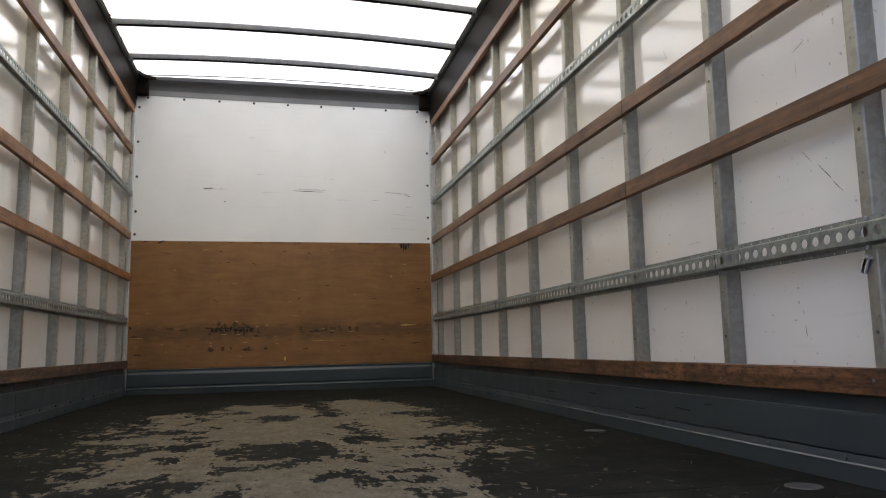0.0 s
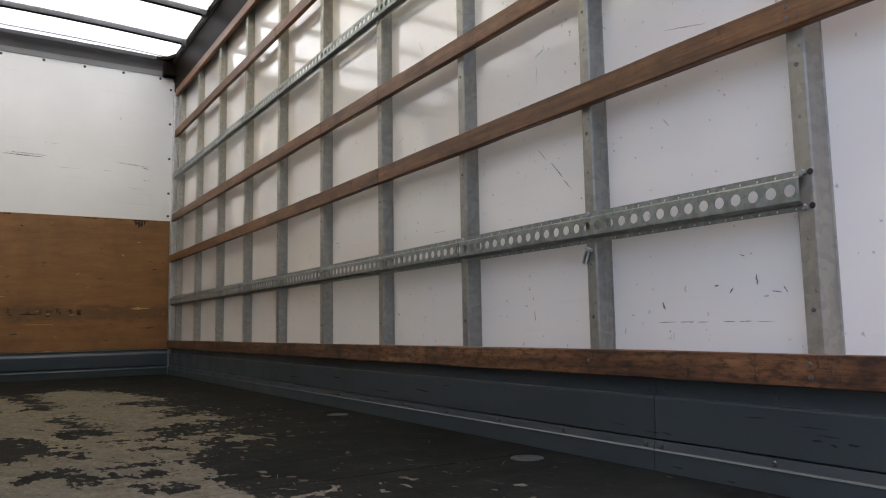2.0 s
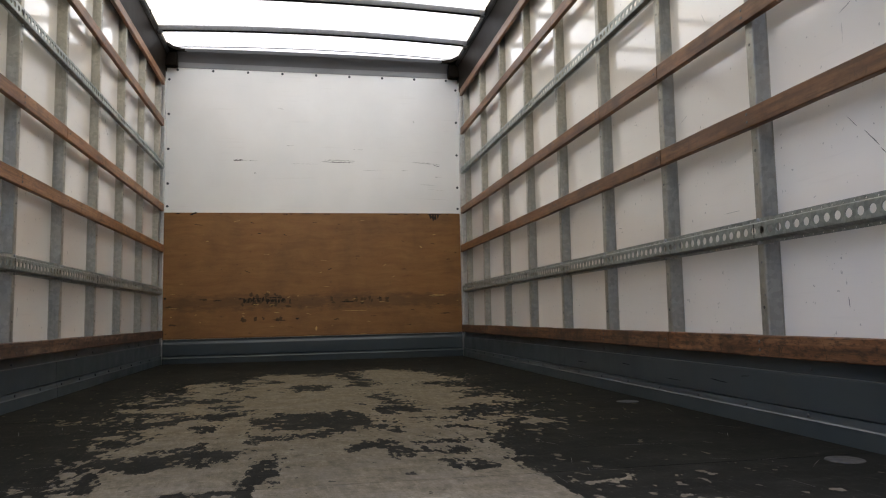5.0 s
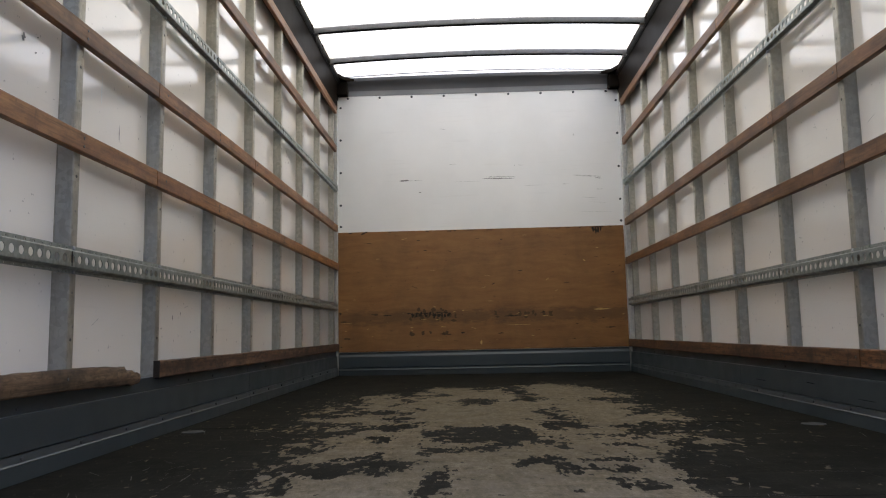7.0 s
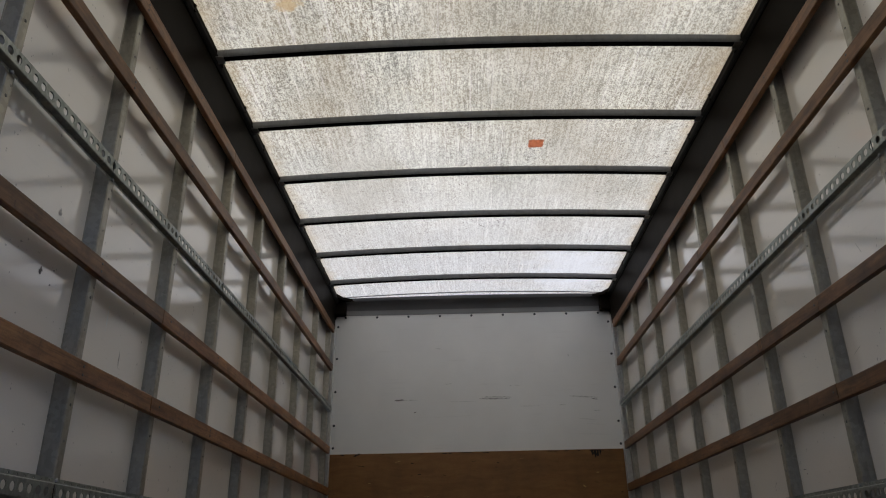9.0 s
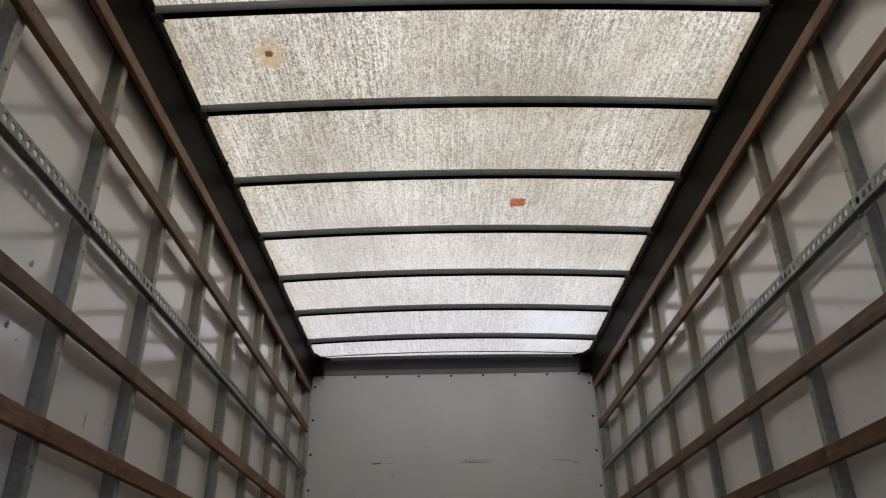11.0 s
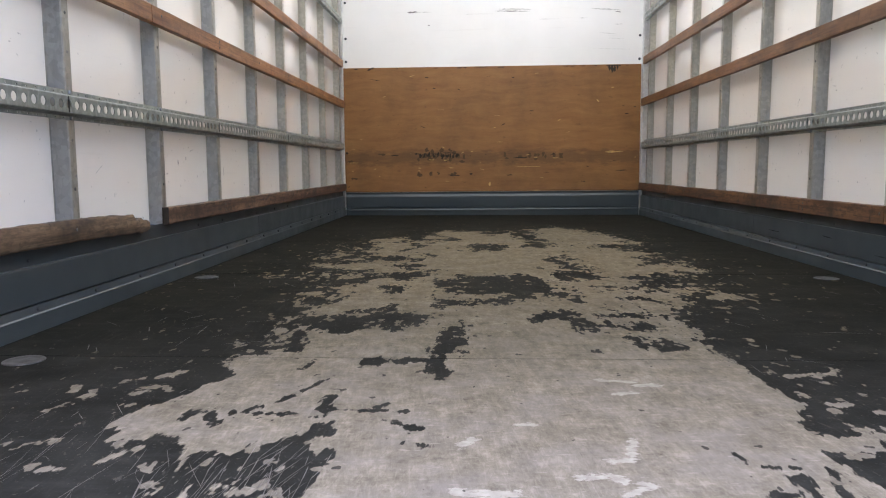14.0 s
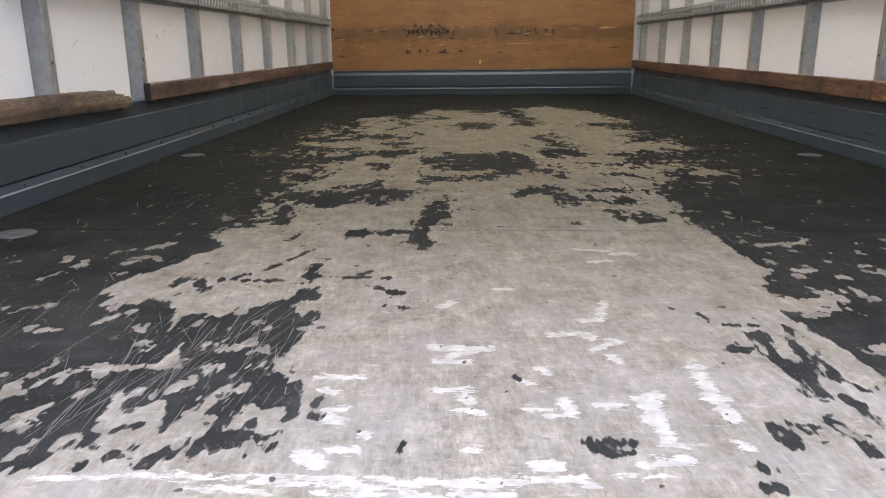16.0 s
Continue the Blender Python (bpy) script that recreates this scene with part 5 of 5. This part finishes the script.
def streak_distance(pts, ax, ay, bx, by, r):
    dx, dy = bx - ax, by - ay
    t = np.clip(((pts[:, 0] - ax) * dx + (pts[:, 1] - ay) * dy) / (dx * dx + dy * dy + 1e-12), 0, 1)
    return r - np.hypot(pts[:, 0] - ax - t * dx, pts[:, 1] - ay - t * dy)


def wear_fields(pts):
    wear = outline_distance(pts, LANE)
    for spot in DARK_FAR + DARK_MID:
        wear = np.minimum(wear, -spot_distance(pts, *spot))
    for spot in DARK_LEFT + DARK_LEFT_B + DARK_RIGHT + DARK_RIGHT_B:
        wear = np.minimum(wear, -streak_distance(pts, *spot) - 0.002)
    for spot in BARE_FAR:
        wear = np.maximum(wear, spot_distance(pts, *spot))
    for spot in BARE_LEFT + BARE_LEFT_B + BARE_RIGHT:
        wear = np.maximum(wear, streak_distance(pts, *spot) + 0.0025)
    scrape = np.full(len(pts), -1.0)
    for spot in SCRAPES + SCRAPES_B + SCRAPES_C + REAR_STRIP:
        scrape = np.maximum(scrape, streak_distance(pts, *spot) + (0.0042 if spot[1] > -5.455 else 0.0012))
    return wear, scrape


floor = part("floor", box(-PANEL, PANEL, REAR, 0.0, -0.118, -0.018), BLACK)
tagged(floor, "worn dark coated plywood load floor with a bare scuffed lane", "floor", kind="structure")


def floor_sheet(y0, y1):
    cell = 0.004 if y1 < -5 else 0.010 if y1 < -4 else 0.018
    xs = np.linspace(-1.215, 1.215, round(2.43 / cell) + 1)
    ys = np.linspace(y0 - 0.0012, y1 + 0.0012, round((y0 - y1) / cell) + 1)
    gx, gy = np.meshgrid(xs, ys)
    pts = np.stack([gx.ravel(), gy.ravel()], 1)
    nx, ny = len(xs), len(ys)
    idx = np.arange(nx * ny).reshape(ny, nx)
    faces = np.stack([idx[:-1, :-1].ravel(), idx[1:, :-1].ravel(), idx[1:, 1:].ravel(), idx[:-1, 1:].ravel()], 1)
    rim = np.concatenate([idx[0, :], idx[1:, -1], idx[-1, -2::-1], idx[-2:0:-1, 0]])
    top = [(float(a), float(b), 0.0) for a, b in pts]
    low = [(top[i][0], top[i][1], -0.0185) for i in rim]
    base = len(top)
    n = len(rim)
    skirt = [(int(rim[i]), int(rim[(i + 1) % n]), base + (i + 1) % n, base + i) for i in range(n)]
    me = bpy.data.meshes.new("plywood_sheet")
    me.from_pydata(top + low, [], [tuple(int(i) for i in f) for f in faces] + skirt)
    wear, scrape = wear_fields(pts)
    for name, field in (("wear", wear), ("scrape", scrape)):
        layer = me.attributes.new(name, "FLOAT", "POINT")
        layer.data.foreach_set("value", np.concatenate([field, np.full(n, -1.0)]).astype(np.float32))
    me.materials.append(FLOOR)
    me.update()
    ob = new("plywood_sheet", me)
    ob.parent = floor
    return ob


SEAMS = [0.0, -0.982, -2.158, -3.338, -4.541, REAR]
for a, b in zip(SEAMS, SEAMS[1:]):
    floor_sheet(a, b)


def floor_scratches(count, x0, x1, y0, y1, lean, spread, longest, width, seed, bm):
    """Hairline scratches in the coating: long thin tapered strips."""
    rng = random.Random(seed)
    for _ in range(count):
        x, y = rng.uniform(x0, x1), rng.uniform(y0, y1)
        turn = radians(90 + rng.gauss(lean, spread))
        ln = longest * rng.uniform(0.15, 1.0) ** 1.5
        w = width * rng.uniform(0.35, 1.0)
        bend = rng.uniform(-0.012, 0.012) * ln
        c, s = math.cos(turn), math.sin(turn)
        spots = []
        for i in range(5):
            u = i / 4 - 0.5
            off = bend * (1 - 4 * u * u)
            spots.append((x + c * u * ln - s * off, y + s * u * ln + c * off))
        arr = np.array(spots)
        if wear_fields(arr)[0].max() > 0.002 or abs(arr[:, 0]).max() > 1.18:
            continue
        up, low = [], []
        for i, (px, py) in enumerate(spots):
            h = w * 0.5 * (0.15 if i in (0, 4) else rng.uniform(0.6, 1.0))
            up.append(bm.verts.new((px - s * h, py + c * h, 0.0006)))
            low.append(bm.verts.new((px + s * h, py - c * h, 0.0006)))
        for i in range(4):
            bm.faces.new((low[i], low[i + 1], up[i + 1], up[i]))
    return bm


bm = floor_scratches(95, -0.90, -0.45, -5.45, -4.95, 2, 9, 0.18, 0.0010, 5, bmesh.new())
floor_scratches(300, -0.56, -0.27, -5.42, -5.03, -4, 9, 0.15, 0.0016, 9, bm)
floor_scratches(26, -0.80, -0.40, -5.30, -4.85, 30, 12, 0.13, 0.0016, 6, bm)
floor_scratches(60, -1.15, -0.55, -5.2, -3.2, -10, 40, 0.12, 0.0022, 7, bm)
floor_scratches(55, 0.3, 1.15, -5.3, -3.2, 20, 40, 0.12, 0.0022, 8, bm)
tagged(part("scratches", bm, SCRATCH, floor, "pale hairline scratches in the coating"), kind="stuff")


# ---- small fittings ----
def floor_anchor(x, y):
    bm = bmesh.new()
    rings = []
    seg = 28
    for r, z in ((0.041, 0.0), (0.040, 0.0035), (0.034, 0.0042), (0.030, 0.0025), (0.020, 0.0015), (0.012, 0.003), (0.006, 0.0035)):
        rings.append([bm.verts.new((r * math.cos(2 * math.pi * i / seg), r * math.sin(2 * math.pi * i / seg), z * 0.5)) for i in range(seg)])
    for r0, r1 in zip(rings, rings[1:]):
        for i in range(seg):
            bm.faces.new((r0[i], r0[(i + 1) % seg], r1[(i + 1) % seg], r1[i]))
    bm.faces.new(rings[-1])
    ob = smooth(part("floor_anchor", bm, ANCHOR), 50)
    tagged(ob, "round worn steel anchor plate let into the floor", "floor anchor", "floor anchor plates")
    ob.matrix_basis = pose(x, y, 0.0005)
    return ob


anchor = floor_anchor(1.070, -4.597)
for x, y in ((-1.067, -4.583), (1.090, -3.440), (-1.108, -3.434)):
    copy_thing(anchor, pose(x, y, 0.0005))

clip = new("spring_clip")
bm = bmesh.new()
for dy, dz, tilt, ln in ((0.0, 0.0, 25, 0.040), (0.010, -0.002, 25, 0.034)):
    made = bmesh.ops.create_cube(bm, size=1)["verts"]
    m = pose(CROWN - 0.006, -4.694 + dy * 0.5, 0.490 + dz, tilt, 0, 0) @ Matrix.Diagonal((0.005, 0.011, ln, 1))
    for v in made:
        v.co = m @ v.co
made = bmesh.ops.create_cube(bm, size=1)["verts"]
m = pose(CROWN - 0.006, -4.702, 0.507, 25, 0, 0) @ Matrix.Diagonal((0.010, 0.020, 0.006, 1))
for v in made:
    v.co = m @ v.co
part("strap", bm, PALE_METAL, clip)
stud("rivet", SCREW, (CROWN - 0.002, -4.693, 0.505), "-x", clip)
tagged(clip, "small bent zinc clip hanging on an upright", "clip")
